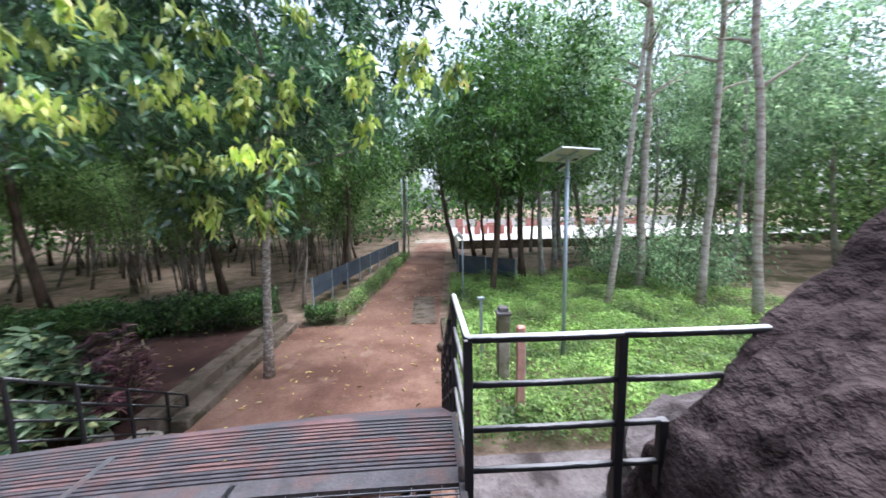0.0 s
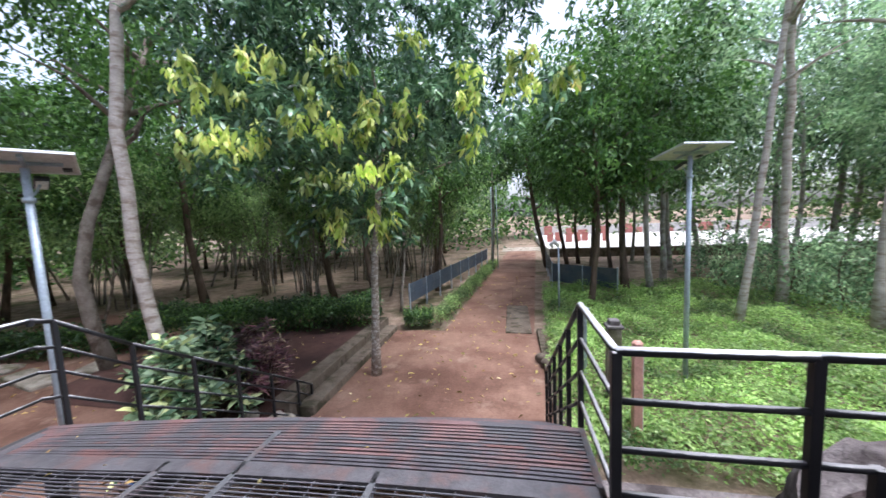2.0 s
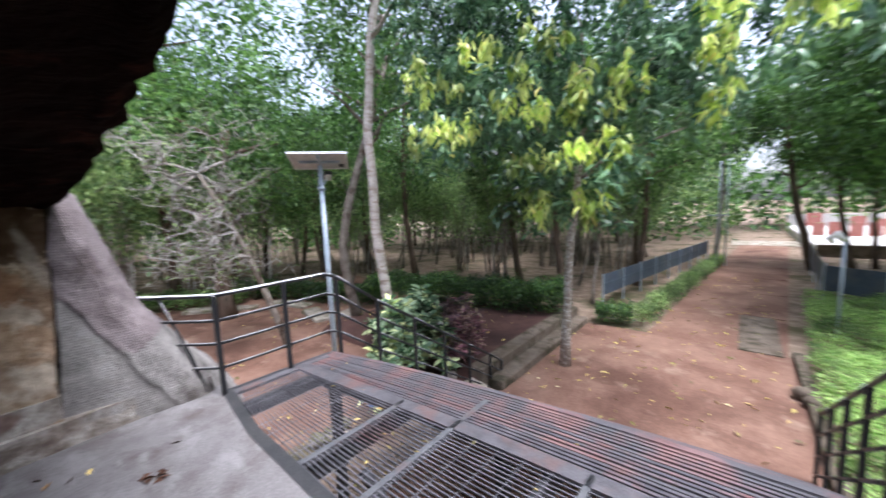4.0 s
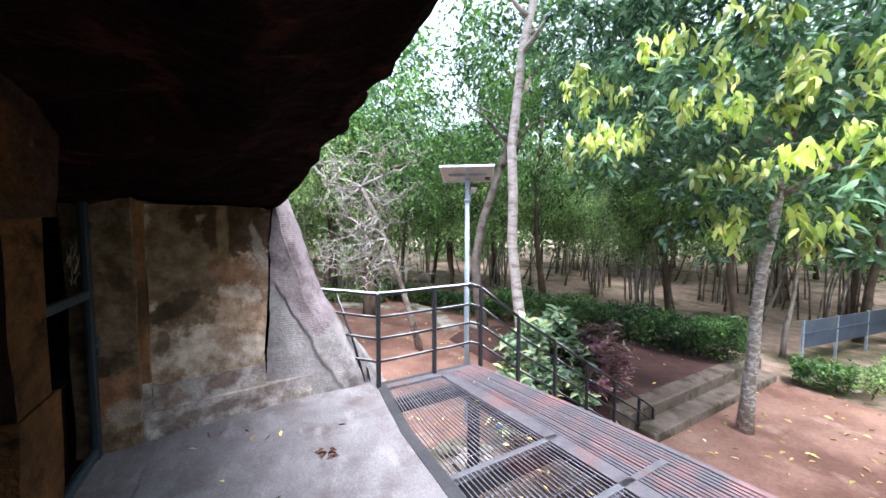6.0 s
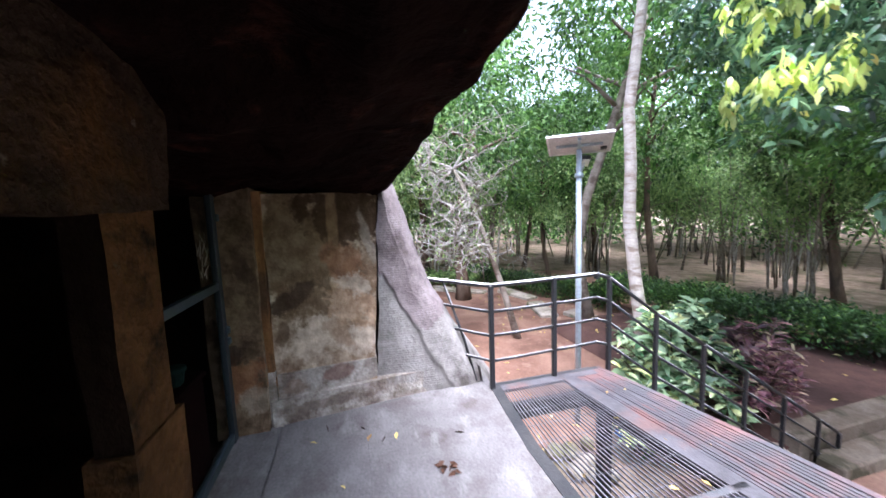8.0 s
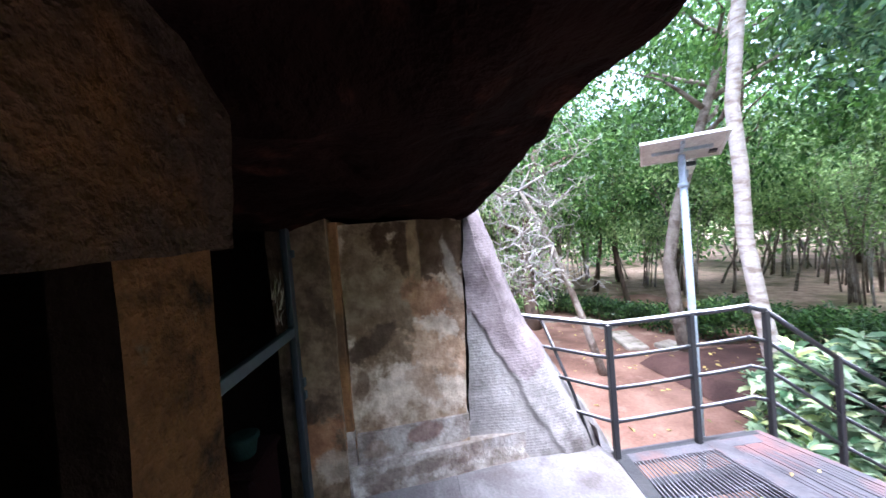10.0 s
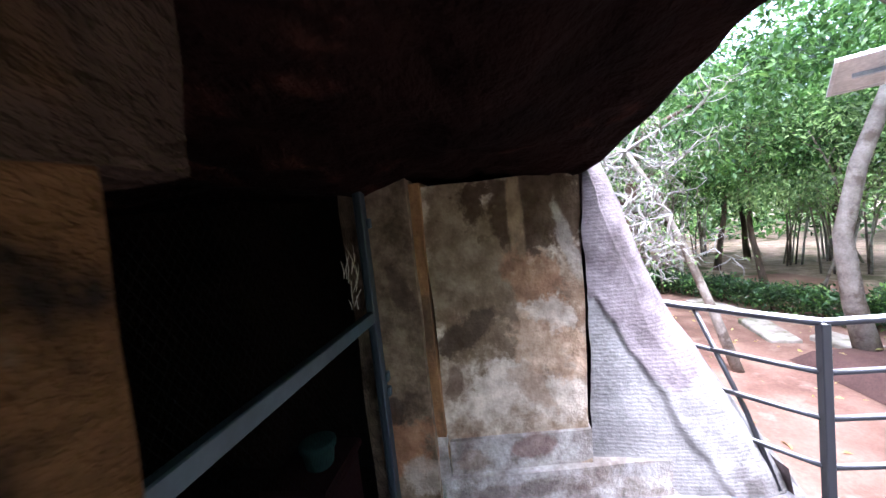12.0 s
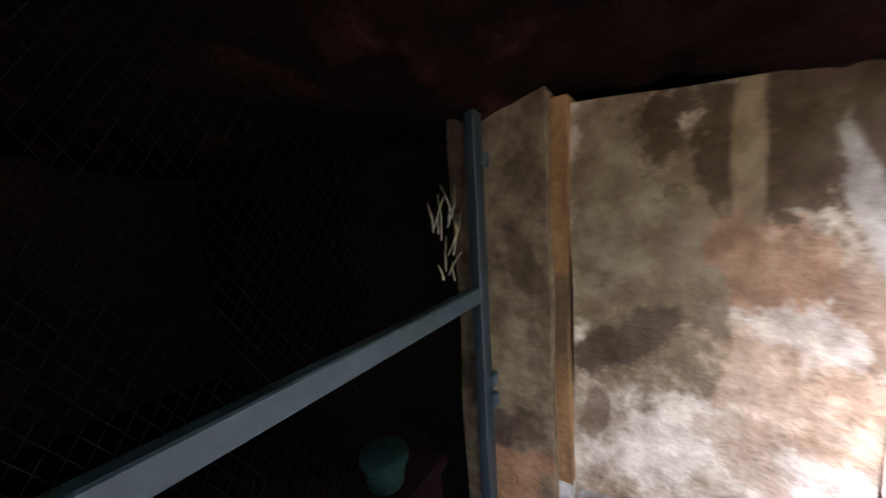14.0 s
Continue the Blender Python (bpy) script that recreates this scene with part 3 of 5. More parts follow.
def lean_back(p):
    """The panel turns away and leans back towards the terrace edge."""
    k = p.y + 0.9
    p.x -= k * (0.122 + 0.14 * (p.z - 0.39))
    p.y += 0.07 * max(0.0, p.z - 0.39) * max(0.0, k - 0.03) / 0.75
    return p


def skew(base, slope):
    def f(p):
        p.x += slope * (p.y - base)
        return p
    return f


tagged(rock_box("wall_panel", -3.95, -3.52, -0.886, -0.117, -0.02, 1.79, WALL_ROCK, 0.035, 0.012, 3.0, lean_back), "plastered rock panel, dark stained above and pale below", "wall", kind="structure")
tagged(rock_box("wall_ochre_strip", -3.95, -3.492, -0.942, -0.888, 0.30, 1.81, ORANGE_ROCK, 0.025, 0.014, 6.0), "ochre coloured rock moulding", "moulding", kind="structure")
tagged(rock_box("wall_strip_foot", -3.95, -3.488, -0.944, -0.884, -0.02, 0.42, PLINTH, 0.03, 0.012, 7.0), "grey cement mend at the moulding's foot", "moulding", kind="structure")
tagged(rock_box("wall_pilaster", -3.95, -3.43, -1.3, -0.942, -0.02, 1.97, PILASTER_ROCK, 0.04, 0.014, 8.0), "brown rock pilaster beside the mesh door", "pilaster", kind="structure")
tagged(rock_box("plinth_upper", -3.9, -3.497, -0.87, -0.105, -0.02, 0.39, PLINTH, 0.035, 0.008, 9.0, skew(-0.9, -0.125)), "low worn plinth along the rock panel", "plinth", kind="structure")
tagged(rock_box("plinth_lower", -3.9, -3.465, -0.93, 0.44, -0.02, 0.2, PLINTH, 0.04, 0.010, 11.0, lambda p: Vector((p.x - 0.122 * (p.y + 0.9), p.y, p.z - 0.10 * max(0.0, p.z) * (p.y > 0.3)))), "low pale cement plinth at the wall's foot", "plinth", kind="structure")
tagged(rock_box("plinth_end", -3.9, -3.63, 0.446, 0.80, -0.02, 0.14, PLINTH, 0.04, 0.012, 13.0, lambda p: Vector((p.x - 0.25 * (p.y - 0.44), p.y, p.z * (1.0 - 0.9 * max(0.0, p.y - 0.446) / 0.35)))), "pale cement mend running out to the terrace edge", "plinth", kind="structure")
tagged(rock_box("wall_groove", -4.4, -3.86, -0.3, 0.0, -0.3, 2.0, CAVE_ROCK, 0.2, 0.005, 2.2), "dark rock behind the vertical groove", "wall", kind="structure")
# outer buttress, sloping down to the terrace edge: a mauve band proud of the grey face
def mauve_over(y, z):
    return z - (1.2 - 1.75 * (y + 0.1) + 0.03 * math.sin(9.0 * y + 1.0) + 0.012 * math.sin(31.0 * y) + 0.012 * math.sin(67.0 * y + 2.0))


def buttress(u, v):
    z = 2.3 - 2.6 * v
    out = 0.04 + (1.85 - z) * 0.31 + 0.27 * max(0.0, 0.9 - z)
    out = max(out, -0.2)
    if z > 1.9:
        out = 0.02 - (z - 1.9) * 0.8
    k = u * 3.0
    if k < 1.0:
        y = -0.103 + 0.07 * max(0.0, z - 0.39) + (out + 0.06 - 0.07 * max(0.0, z - 0.39)) * k * 0.92
        proud = min(1.0, max(0.0, (mauve_over(y, z) + 0.02) / 0.045))
        p = (-3.64 + 0.02 * k + 0.02 * proud - 0.10 * max(0.0, z - 0.39), y, z)
    elif k < 1.5:
        q = (k - 1.0) / 0.5
        p = (-3.615 - 0.10 * max(0.0, z - 0.39) - 0.25 * q ** 2, out - 0.05 * (1 - q) + 0.13 * q, z)
    else:
        q = (k - 1.5) / 1.5
        p = (-3.865 - 0.10 * max(0.0, z - 0.39) - 2.6 * q, out + 0.13 + 0.5 * q * (1.2 - 0.4 * z) - 0.9 * q * q, z - 0.5 * q * max(0, z))
    return rough(p, 2.2, 0.025, 12.0)


face = grid_mesh("rock_buttress", buttress, 130, 130, BUTTRESS)
face.materials.append(BUTTRESS_MAUVE)
for f in face.polygons:
    c = f.center
    foot = 0.62 + 0.05 * math.sin(14.0 * c.y) + 0.08 * noise.noise(c * 5.0)
    f.material_index = 1 if c.z > foot and (c.x < -3.85 or mauve_over(c.y, c.z) > 0) else 0
tagged(new("rock_buttress", face), "chiselled grey and mauve rock face sloping to the terrace", "rock", kind="structure")


def buttress_foot(u, v):
    out = 0.86 + 0.5 * v
    x = -3.6 - 3.0 * u
    return rough((x + 0.12 * v, out + 0.1 * u, 0.16 - 2.3 * v ** 0.9), 1.8, 0.06, 15.0)


tagged(new("rock_foot", grid_mesh("rock_foot", buttress_foot, 30, 30, BUTTRESS_MAUVE)), "rough rock face falling from terrace to ground", "rock", kind="structure")
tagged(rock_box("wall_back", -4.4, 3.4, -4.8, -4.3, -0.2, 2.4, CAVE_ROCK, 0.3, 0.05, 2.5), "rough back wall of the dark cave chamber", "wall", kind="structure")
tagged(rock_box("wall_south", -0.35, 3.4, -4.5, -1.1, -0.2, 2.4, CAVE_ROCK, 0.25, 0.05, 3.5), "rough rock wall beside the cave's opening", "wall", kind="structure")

# pillar with its bracket
pillar = thing("rock_pillar", (-1.83, -0.95, 0), "square rock-cut pillar with a stepped bracket, brown and ochre stained", "pillar")
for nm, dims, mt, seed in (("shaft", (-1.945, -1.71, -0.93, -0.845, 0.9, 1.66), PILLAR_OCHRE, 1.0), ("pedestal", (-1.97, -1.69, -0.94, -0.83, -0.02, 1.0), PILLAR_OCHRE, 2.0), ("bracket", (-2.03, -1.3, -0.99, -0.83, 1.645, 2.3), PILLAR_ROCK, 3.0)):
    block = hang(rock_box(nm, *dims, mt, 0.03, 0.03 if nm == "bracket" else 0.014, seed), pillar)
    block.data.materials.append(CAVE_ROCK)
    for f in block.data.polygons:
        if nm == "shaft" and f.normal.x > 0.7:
            f.material_index = 1  # side towards the dark opening, its shade painted near black

# ---- mesh door ----
door = thing("mesh_door", (-2.7, -1.17, 0), "closed steel-framed wire mesh door across the cave chamber", "door")
part("frame_post", boxes((-3.4, -3.335, -1.19, -1.15, 0.0, 1.88), bevel=0.004), DOOR_DARK, door)
part("middle_bar", boxes((-3.335, -2.14, -1.185, -1.15, 1.13, 1.185), bevel=0.004), DOOR_STEEL, door, "flat blue-grey middle bar")
part("bottom_rail", boxes((-3.335, -2.14, -1.185, -1.15, 0.02, 0.08), bevel=0.004), DOOR_STEEL, door)
for z in (0.72, 0.8, 1.6):
    part("hinge", boxes((-3.42, -3.38, -1.17, -1.135, z, z + 0.05), bevel=0.005), DOOR_STEEL, door)


def lattice(x0, x1, z0, z1, y, cell, r):
    """Expanded metal: wavy strands that touch at every other bend."""
    many = []
    n = int((x1 - x0) / cell)
    m = int((z1 - z0) / (cell * 1.6))
    for i in range(n):
        for s in (1, -1):
            pts = []
            for j in range(m * 2 + 1):
                pts.append((x0 + cell * (i + 0.5) + s * cell * 0.5 * (1 if j % 2 else 0), y, z0 + j * cell * 0.8))
            many.append((pts, r))
    return many


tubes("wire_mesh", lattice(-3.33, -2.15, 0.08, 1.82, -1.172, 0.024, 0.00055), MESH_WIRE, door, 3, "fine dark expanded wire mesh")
rng = random.Random(5)
bundle = thing("twig_bundle", (-3.13, -1.165, 1.25), "dry pale twigs caught in the wire mesh", "twigs")
for i in range(13):
    a, z = Vector((-3.13 + rng.uniform(-0.055, 0.055), -1.165, rng.uniform(1.23, 1.42))), rng.uniform(0.05, 0.15)
    lean = rng.uniform(-0.07, 0.05)
    tubes("twig", [([a, a + Vector((lean * 0.4, rng.uniform(0, 0.02), z * 0.5)), a + Vector((lean, rng.uniform(0, 0.025), z))], [0.0022, 0.002, 0.001])], TWIG, bundle, 5)
# things kept behind the mesh
crate = thing("storage_box", (-3.0, -1.36, -0.015), "red plastic box standing behind the wire mesh, darkened for the chamber's shade", "box")
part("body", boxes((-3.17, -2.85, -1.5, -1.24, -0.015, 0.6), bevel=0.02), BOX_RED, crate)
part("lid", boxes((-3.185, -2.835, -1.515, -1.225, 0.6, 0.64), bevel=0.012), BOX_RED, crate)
tagged(tubes("green_tub", [([(-2.985, -1.33, 0.64), (-2.985, -1.33, 0.65), (-2.985, -1.33, 0.72), (-2.985, -1.33, 0.725), (-2.985, -1.33, 0.745), (-2.985, -1.33, 0.75)], [0.045, 0.055, 0.066, 0.074, 0.074, 0.06])], TUB_GREEN, None, 20), "small green plastic tub on a red box, darkened for the chamber's shade", "tub")

# ---- grating platform ----
def front(x):
    return 2.59 - 0.0275 * (x - 0.9) ** 2


X0, X1 = -3.53, 0.97
platform = thing("grating_platform", (-1.3, 1.7, 0), "dark iron grating platform with rusty red bars at its front edge", "platform")


def bar_points(s, z=0.0):
    pts = []
    for i in range(11):
        x = X0 + (X1 - X0) * i / 10
        yb = floor_edge(x) + 0.02
        pts.append((x, yb + s * (front(x) - yb), z))
    return pts


def ribbon(pts, wy, zt, zb):
    """A flat bar that follows points, wy wide."""
    bm = bmesh.new()
    rows = [[bm.verts.new((p[0], p[1] + dy, z)) for dy, z in ((-wy / 2, zb), (wy / 2, zb), (wy / 2, zt), (-wy / 2, zt))] for p in pts]
    for a, b in zip(rows, rows[1:]):
        for k in range(4):
            bm.faces.new((a[k], a[(k + 1) % 4], b[(k + 1) % 4], b[k]))
    bm.faces.new(rows[0][::-1])
    bm.faces.new(rows[-1])
    bmesh.ops.recalc_face_normals(bm, faces=bm.faces)
    return bm


NB = 44
for k in range(NB):
    s = (k + 0.5) / NB
    rusty = s > 0.86 or k in (28, 33, 34, 36)
    broad = s > 0.66
    part("bar", ribbon(bar_points(s), 0.024 if broad else 0.008, 0.0 - (0.004 if k % 5 == 3 else 0.0), -0.022 if broad else -0.009), GRATE_RUST if rusty else GRATE_FRONT if broad else GRATE, platform)
part("edge_angle", ribbon(bar_points(0.003), 0.09, 0.006, -0.06), BEAM, platform)
part("front_angle", ribbon(bar_points(0.999), 0.05, 0.003, -0.07), GRATE_RUST, platform, "rusty red front edge angle")
part("inner_plate", ribbon(bar_points(0.635), 0.13, 0.004, -0.03), PLATE, platform, "flat dark iron border plate")


def cross_bar(x, w, s0, s1, zt, zb, mt, nm):
    yb = floor_edge(x) + 0.02
    y0, y1 = yb + s0 * (front(x) - yb), yb + s1 * (front(x) - yb)
    part(nm, boxes((x - w / 2, x + w / 2, y0, y1, zb, zt), bevel=0.002), mt, platform)


for i in range(24):
    x = X0 + 0.1 + i * 0.185
    cross_bar(x, 0.006, 0.0, 0.66, -0.008, -0.014, GRATE, "cross_rod")
part("end_plate", boxes((X0 - 0.02, X0 + 0.13, 0.93, 1.98, -0.03, 0.002), bevel=0.003), PLATE, platform, "flat dark iron border plate")
for x, s1 in ((X0 + 0.02, 0.99), (-2.0, 0.66), (-1.43, 0.9), (-0.45, 0.66), (X1 - 0.02, 0.99)):
    cross_bar(x, 0.045, 0.0, s1, 0.004, -0.05, STRAP if x > -3 else BEAM, "cross_strap")
for x in (-3.3, -2.05, -0.7, 0.6):
    cross_bar(x, 0.06, 0.0, 0.97, -0.08, -0.22, BEAM, "joist")
part("girder", ribbon(bar_points(0.8), 0.06, -0.22, -0.3), BEAM, platform)
for x, s in ((-3.2, 0.8), (-1.2, 0.8), (0.7, 0.8), (-2.4, 0.15), (0.3, 0.3)):
    yb = floor_edge(x) + 0.02
    y = yb + s * (front(x) - yb)
    part("column", boxes((x - 0.05, x + 0.05, y - 0.05, y + 0.05, GROUND - 0.05, -0.3), bevel=0.004), BEAM, platform)
part("brace", boxes((-0.035, 0.035, -0.035, 0.035, -0.9, 0.9), m=Matrix.Translation((-2.6, 1.4, -1.1)) @ Euler((0.25, 0.8, 0)).to_matrix().to_4x4()), BEAM, platform)
part("brace", boxes((-0.035, 0.035, -0.035, 0.035, -0.9, 0.9), m=Matrix.Translation((-1.5, 1.6, -1.1)) @ Euler((0.2, -0.7, 0)).to_matrix().to_4x4()), BEAM, platform)

# stairs from the platform's front down to the forecourt
stairs = thing("iron_stairs", (-1.2, 4.2, GROUND), "iron stairs with grating treads down to the forecourt", "stairs")
NS = 11
for k in range(NS):
    z = GROUND * (k + 1) / (NS + 1)
    line = [(x, front(x) + 0.15 + 0.275 * k, z) for x in (-3.45 + 0.44 * i for i in range(11))]
    part("tread", ribbon(line, 0.24, z, z - 0.03), GRATE, stairs)
    part("nosing", ribbon([(x, y + 0.13, q) for x, y, q in line], 0.02, z + 0.003, z - 0.035), GRATE_RUST, stairs)
for x in (-3.45, 0.98):
    bm = bmesh.new()
    box(bm, x - 0.02, x + 0.02, -0.1, 0.1, 0, 1, Matrix.Translation((0, 2.6, -0.38)) @ Matrix(((1, 0, 0, 0), (0, 1, 2.7, 0), (0, 0.5, -1.6, 0), (0, 0, 0, 1))))
    part("stringer", bm, BEAM, stairs)


# ---- railings ----
def railing(name, label, runs, post_r=0.02, rail_r=0.016, worn=True):
    """runs: lists of posts (x, y, foot z, top z) with rail heights below the top; rails join neighbouring posts."""
    base = runs[0][0][0]
    t = thing(name, (base[0], base[1], base[2]), label, "railing")
    for posts, drops, ends in runs:
        for x, y, z0, z1 in posts:
            if z0 < z1 - 0.01:
                part("post", boxes((x - post_r, x + post_r, y - post_r, y + post_r, z0, z1), bevel=0.004), POST, t)
        for i, d in enumerate(drops):
            pts = [Vector((x, y, z1 - d)) for x, y, z0, z1 in posts]
            if ends and i in ends:
                pts[-1] = Vector(ends[i])
            for a, b in zip(pts, pts[1:]):
                tube("top_rail" if i == 0 else "rail", [a, (a + b) / 2 + Vector((0, 0, -0.002)), b], rail_r * (1.25 if i == 0 else 0.9), RAIL if worn and i == 0 else POST, t)
    return t


DROPS = (0.0, 0.235, 0.455, 0.69)
railing("end_railing", "black painted iron railing with worn top rail across the platform's end", [
    ([(-3.46, 0.9, -0.02, 0.95), (-3.49, 1.55, -0.02, 0.95), (-3.52, 2.04, 0.945, 0.95)], DROPS, None),
    ([(-3.46, 0.9, 0.94, 0.95), (-3.8, 0.62, 0.948, 0.95), (-4.03, 0.43, 0.948, 0.95)], DROPS, {1: (-4.0, 0.5, 0.715), 2: (-3.98, 0.56, 0.495), 3: (-3.95, 0.62, 0.26)})])
tube("brace", [(-3.86, 0.57, 0.95), (-3.7, 0.72, 0.4), (-3.62, 0.8, 0.02)], 0.014, POST, bpy.data.objects["end_railing"], 6)
lx = -3.53
left_posts = [(lx, 2.12 + 0.68 * k if k else 2.2, -0.5 - 0.43 * k, 0.95 - (0.08 * 0.64 if k == 0 else 0.64 * (0.08 + 0.68 * k))) for k in range(6)]
left_posts = [(lx - 0.005 * k, y, max(GROUND, z1 - 1.0), z1) for k, (x, y, z0, z1) in enumerate(left_posts)]
left_posts.append((-3.556, 5.95, GROUND, -1.56))
railing("stair_railing", "black iron stair railing running down beside the planted bed", [([(lx, 2.05, 0.9, 0.95)] + left_posts, DROPS, None)], worn=False)
RD = (0.0, 0.275, 0.55, 0.81)
railing("front_railing", "heavy black iron railing with worn white top, ending at the boulder", [
    ([(0.985, 1.845, -0.1, 0.925), (1.88, 1.845, -0.4, 0.925), (2.78, 1.845, 0.92, 0.925)], RD, {1: (2.5, 1.845, 0.65), 2: (2.17, 1.845, 0.375), 3: (2.17, 1.845, 0.115)}),
    ([(2.15, 1.845, -0.3, 0.39)], (), None)], 0.026, 0.022)
right_posts = [(0.98, 2.8 + 0.62 * k, max(GROUND, -0.1 - 0.42 * k), 0.925 - 0.64 * 0.62 * k) for k in range(5)]
right_posts.append((0.98, 5.85, GROUND, -1.02))
railing("step_railing", "black iron stair railing with bent rails beside the green bed", [([(0.985, 1.845, 0.92, 0.925)] + right_posts, RD, None)], 0.022, 0.019)

# ---- boulder beside the railing ----
def boulder(u, v):
    x, y = 1.7 + 4.6 * u, -1.6 + 4.6 * v
    k = max(0.0, y - 1.86)
    h = 0.36 + 0.98 * (x - 2.17) - 2.4 * k
    h += 0.20 * noise.noise(Vector((x * 1.3, y * 1.1, 2.0))) + 0.12 * noise.noise(Vector((x * 2.9, y * 2.6, 5.0)))
    seam = x * 0.9 + y * 1.5 + 0.5 * noise.noise(Vector((x * 0.8, y * 0.8, 1.0)))
    h += 0.09 * abs(noise.noise(Vector((seam * 2.4, y * 0.7, 9.0)))) - 0.07 * (1.0 - min(1.0, abs(noise.noise(Vector((seam * 1.6, x * 0.5, 4.0)))) * 7.0))
    if x < 2.2:
        h -= 6.0 * (2.2 - x)
    top = 2.5
    if h > top - 0.5:
        h = top - 0.5 + 0.5 * math.tanh((h - top + 0.5) / 0.8)
    p = rough((x, y, max(-2.2, h)), 1.9, 0.07, 7.0)
    return rough(p, 5.5, 0.022, 9.0)


tagged(new("boulder", grid_mesh("boulder", boulder, 150, 150, BOULDER)), "huge dark granite boulder leaning over the railing's end", "boulder", kind="structure")
tagged(rock_box("boulder_skirt", 1.95, 4.4, 2.2, 3.9, -2.1, -0.35, BOULDER_PALE, 0.12, 0.10, 5.0, lambda p: Vector((p.x + 0.55 * max(0, p.y - 2.2), p.y - 0.35 * (p.z + 2.0), p.z + 0.35 * (p.x - 2.6)))), "pale broken granite ledge below the boulder", "rock", kind="structure")
tagged(part("apron", boxes((1.05, 3.6, 2.7, 4.55, GROUND - 0.1, GROUND + 0.08), bevel=0.02), BOULDER_PALE, None), "grey cement apron under the railing", "apron", kind="structure")


# ---- solar lamps ----
def solar_lamp(x, y, top, heading, tilt, label, size=1.0, base=GROUND):
    t = thing("solar_lamp", (x, y, base), label, "street lamp", "solar lamps")
    tube("pole", [(x, y, base - 0.05), (x, y, (base + top) / 2), (x, y, top)], [0.045, 0.045, 0.042], GALV, t, 12)
    tube("collar", [(x, y, top - 0.42), (x, y, top - 0.36)], 0.062, GALV, t, 12)
    m = Matrix.Translation((x, y, top + 0.06)) @ Euler((0, 0, heading)).to_matrix().to_4x4() @ Euler((tilt, 0, 0)).to_matrix().to_4x4() @ Matrix.Diagonal((size, size, 1, 1))
    part("panel", boxes((-0.4, 0.4, -0.32, 0.32, 0.02, 0.03), m=m), CELL, t, "dark glass solar panel")
    part("backsheet", boxes((-0.4, 0.4, -0.32, 0.32, 0.010, 0.019), m=m), PANEL_BACK, t)
    part("panel_frame", boxes((-0.42, 0.42, -0.34, -0.315, 0, 0.032), (-0.42, 0.42, 0.315, 0.34, 0, 0.032), (-0.42, -0.395, -0.315, 0.315, 0, 0.032), (0.395, 0.42, -0.315, 0.315, 0, 0.032), m=m), PANEL_FRAME, t)
    part("bracket", boxes((-0.3, 0.3, -0.03, 0.0, -0.03, 0.008), (-0.02, 0.02, -0.25, 0.25, -0.03, 0.008), m=m), GALV, t)
    part("junction_box", boxes((0.28, 0.36, 0.12, 0.2, -0.02, 0.008), m=m, bevel=0.004), LAMP_BLACK, t)
    m2 = Matrix.Translation((x, y, top - 0.02)) @ Euler((0, 0, heading)).to_matrix().to_4x4()
    tube("arm", [m2 @ Vector((0, 0.02, -0.36)), m2 @ Vector((0.06, 0.16, -0.24)), m2 @ Vector((0.08, 0.26, -0.16))], 0.015, GALV, t)
    m3 = m2 @ Matrix.Translation((0.09, 0.3, -0.13)) @ Euler((-0.5, 0, 0.2)).to_matrix().to_4x4()
    head = part("lamp_head", boxes((-0.07, 0.07, -0.12, 0.1, -0.035, 0.035), bevel=0.01, m=m3), LAMP_BLACK, t, "black lamp head")
    part("lens", boxes((-0.055, 0.055, -0.1, 0.08, -0.043, -0.036), m=m3), LAMP_LENS, head)
    return t


solar_lamp(-5.35, 3.18, 2.48, 0.95, -0.22, "galvanised solar lamp post with a tilted panel beside the platform", 1.1)
solar_lamp(3.75, 7.3, 2.6, 0.35, -0.2, "galvanised solar lamp post standing in green ground cover", 1.2)

# ---- trees ----
def trunk_line(base, tip, bend, n=9, seed=0):
    r = random.Random(seed)
    a, b = Vector(base), Vector(tip)
    off = Vector((bend, bend * 0.3, 0))
    pts = []
    for i in range(n + 1):
        k = i / n
        w = Vector((r.uniform(-1, 1), r.uniform(-1, 1), 0)) * 0.03 * (b - a).length / 6 * (0 if i in (0, n) else 1)
        pts.append(a.lerp(b, k) + off * math.sin(math.pi * k) + w)
    return pts


def taper(r0, r1, n=9, flare=1.35):
    return [(r0 + (r1 - r0) * i / n) * (flare if i == 0 else 1.08 if i == 1 else 1.0) for i in range(n + 1)]


def limbs(trunk, count, lo, length, rise, r0, seed, spread=1.0):
    """Limbs growing out of a trunk's line; returns their lines."""
    r = random.Random(seed)
    out = []
    for i in range(count):
        k = lo + (1 - lo) * (i + r.random() * 0.6) / count
        s = min(k * (len(trunk) - 1), len(trunk) - 1.001)
        j = int(s)
        p = trunk[j].lerp(trunk[j + 1], s - j)
        a = i * 2.4 + r.uniform(-0.5, 0.5)
        d = Vector((math.cos(a) * spread, math.sin(a) * spread, rise * r.uniform(0.5, 1.3))).normalized()
        ln = length * r.uniform(0.6, 1.1) * (1.15 - 0.5 * k)
        q1 = p + d * ln * 0.35 + Vector((r.uniform(-.1, .1), r.uniform(-.1, .1), 0.05)) * ln
        q2 = p + d * ln * 0.7 + Vector((r.uniform(-.15, .15), r.uniform(-.15, .15), 0.08)) * ln
        q3 = p + d * ln + Vector((r.uniform(-.2, .2), r.uniform(-.2, .2), 0.05)) * ln
        out.append(([p, q1, q2, q3], [r0, r0 * 0.7, r0 * 0.45, r0 * 0.15]))
    return out


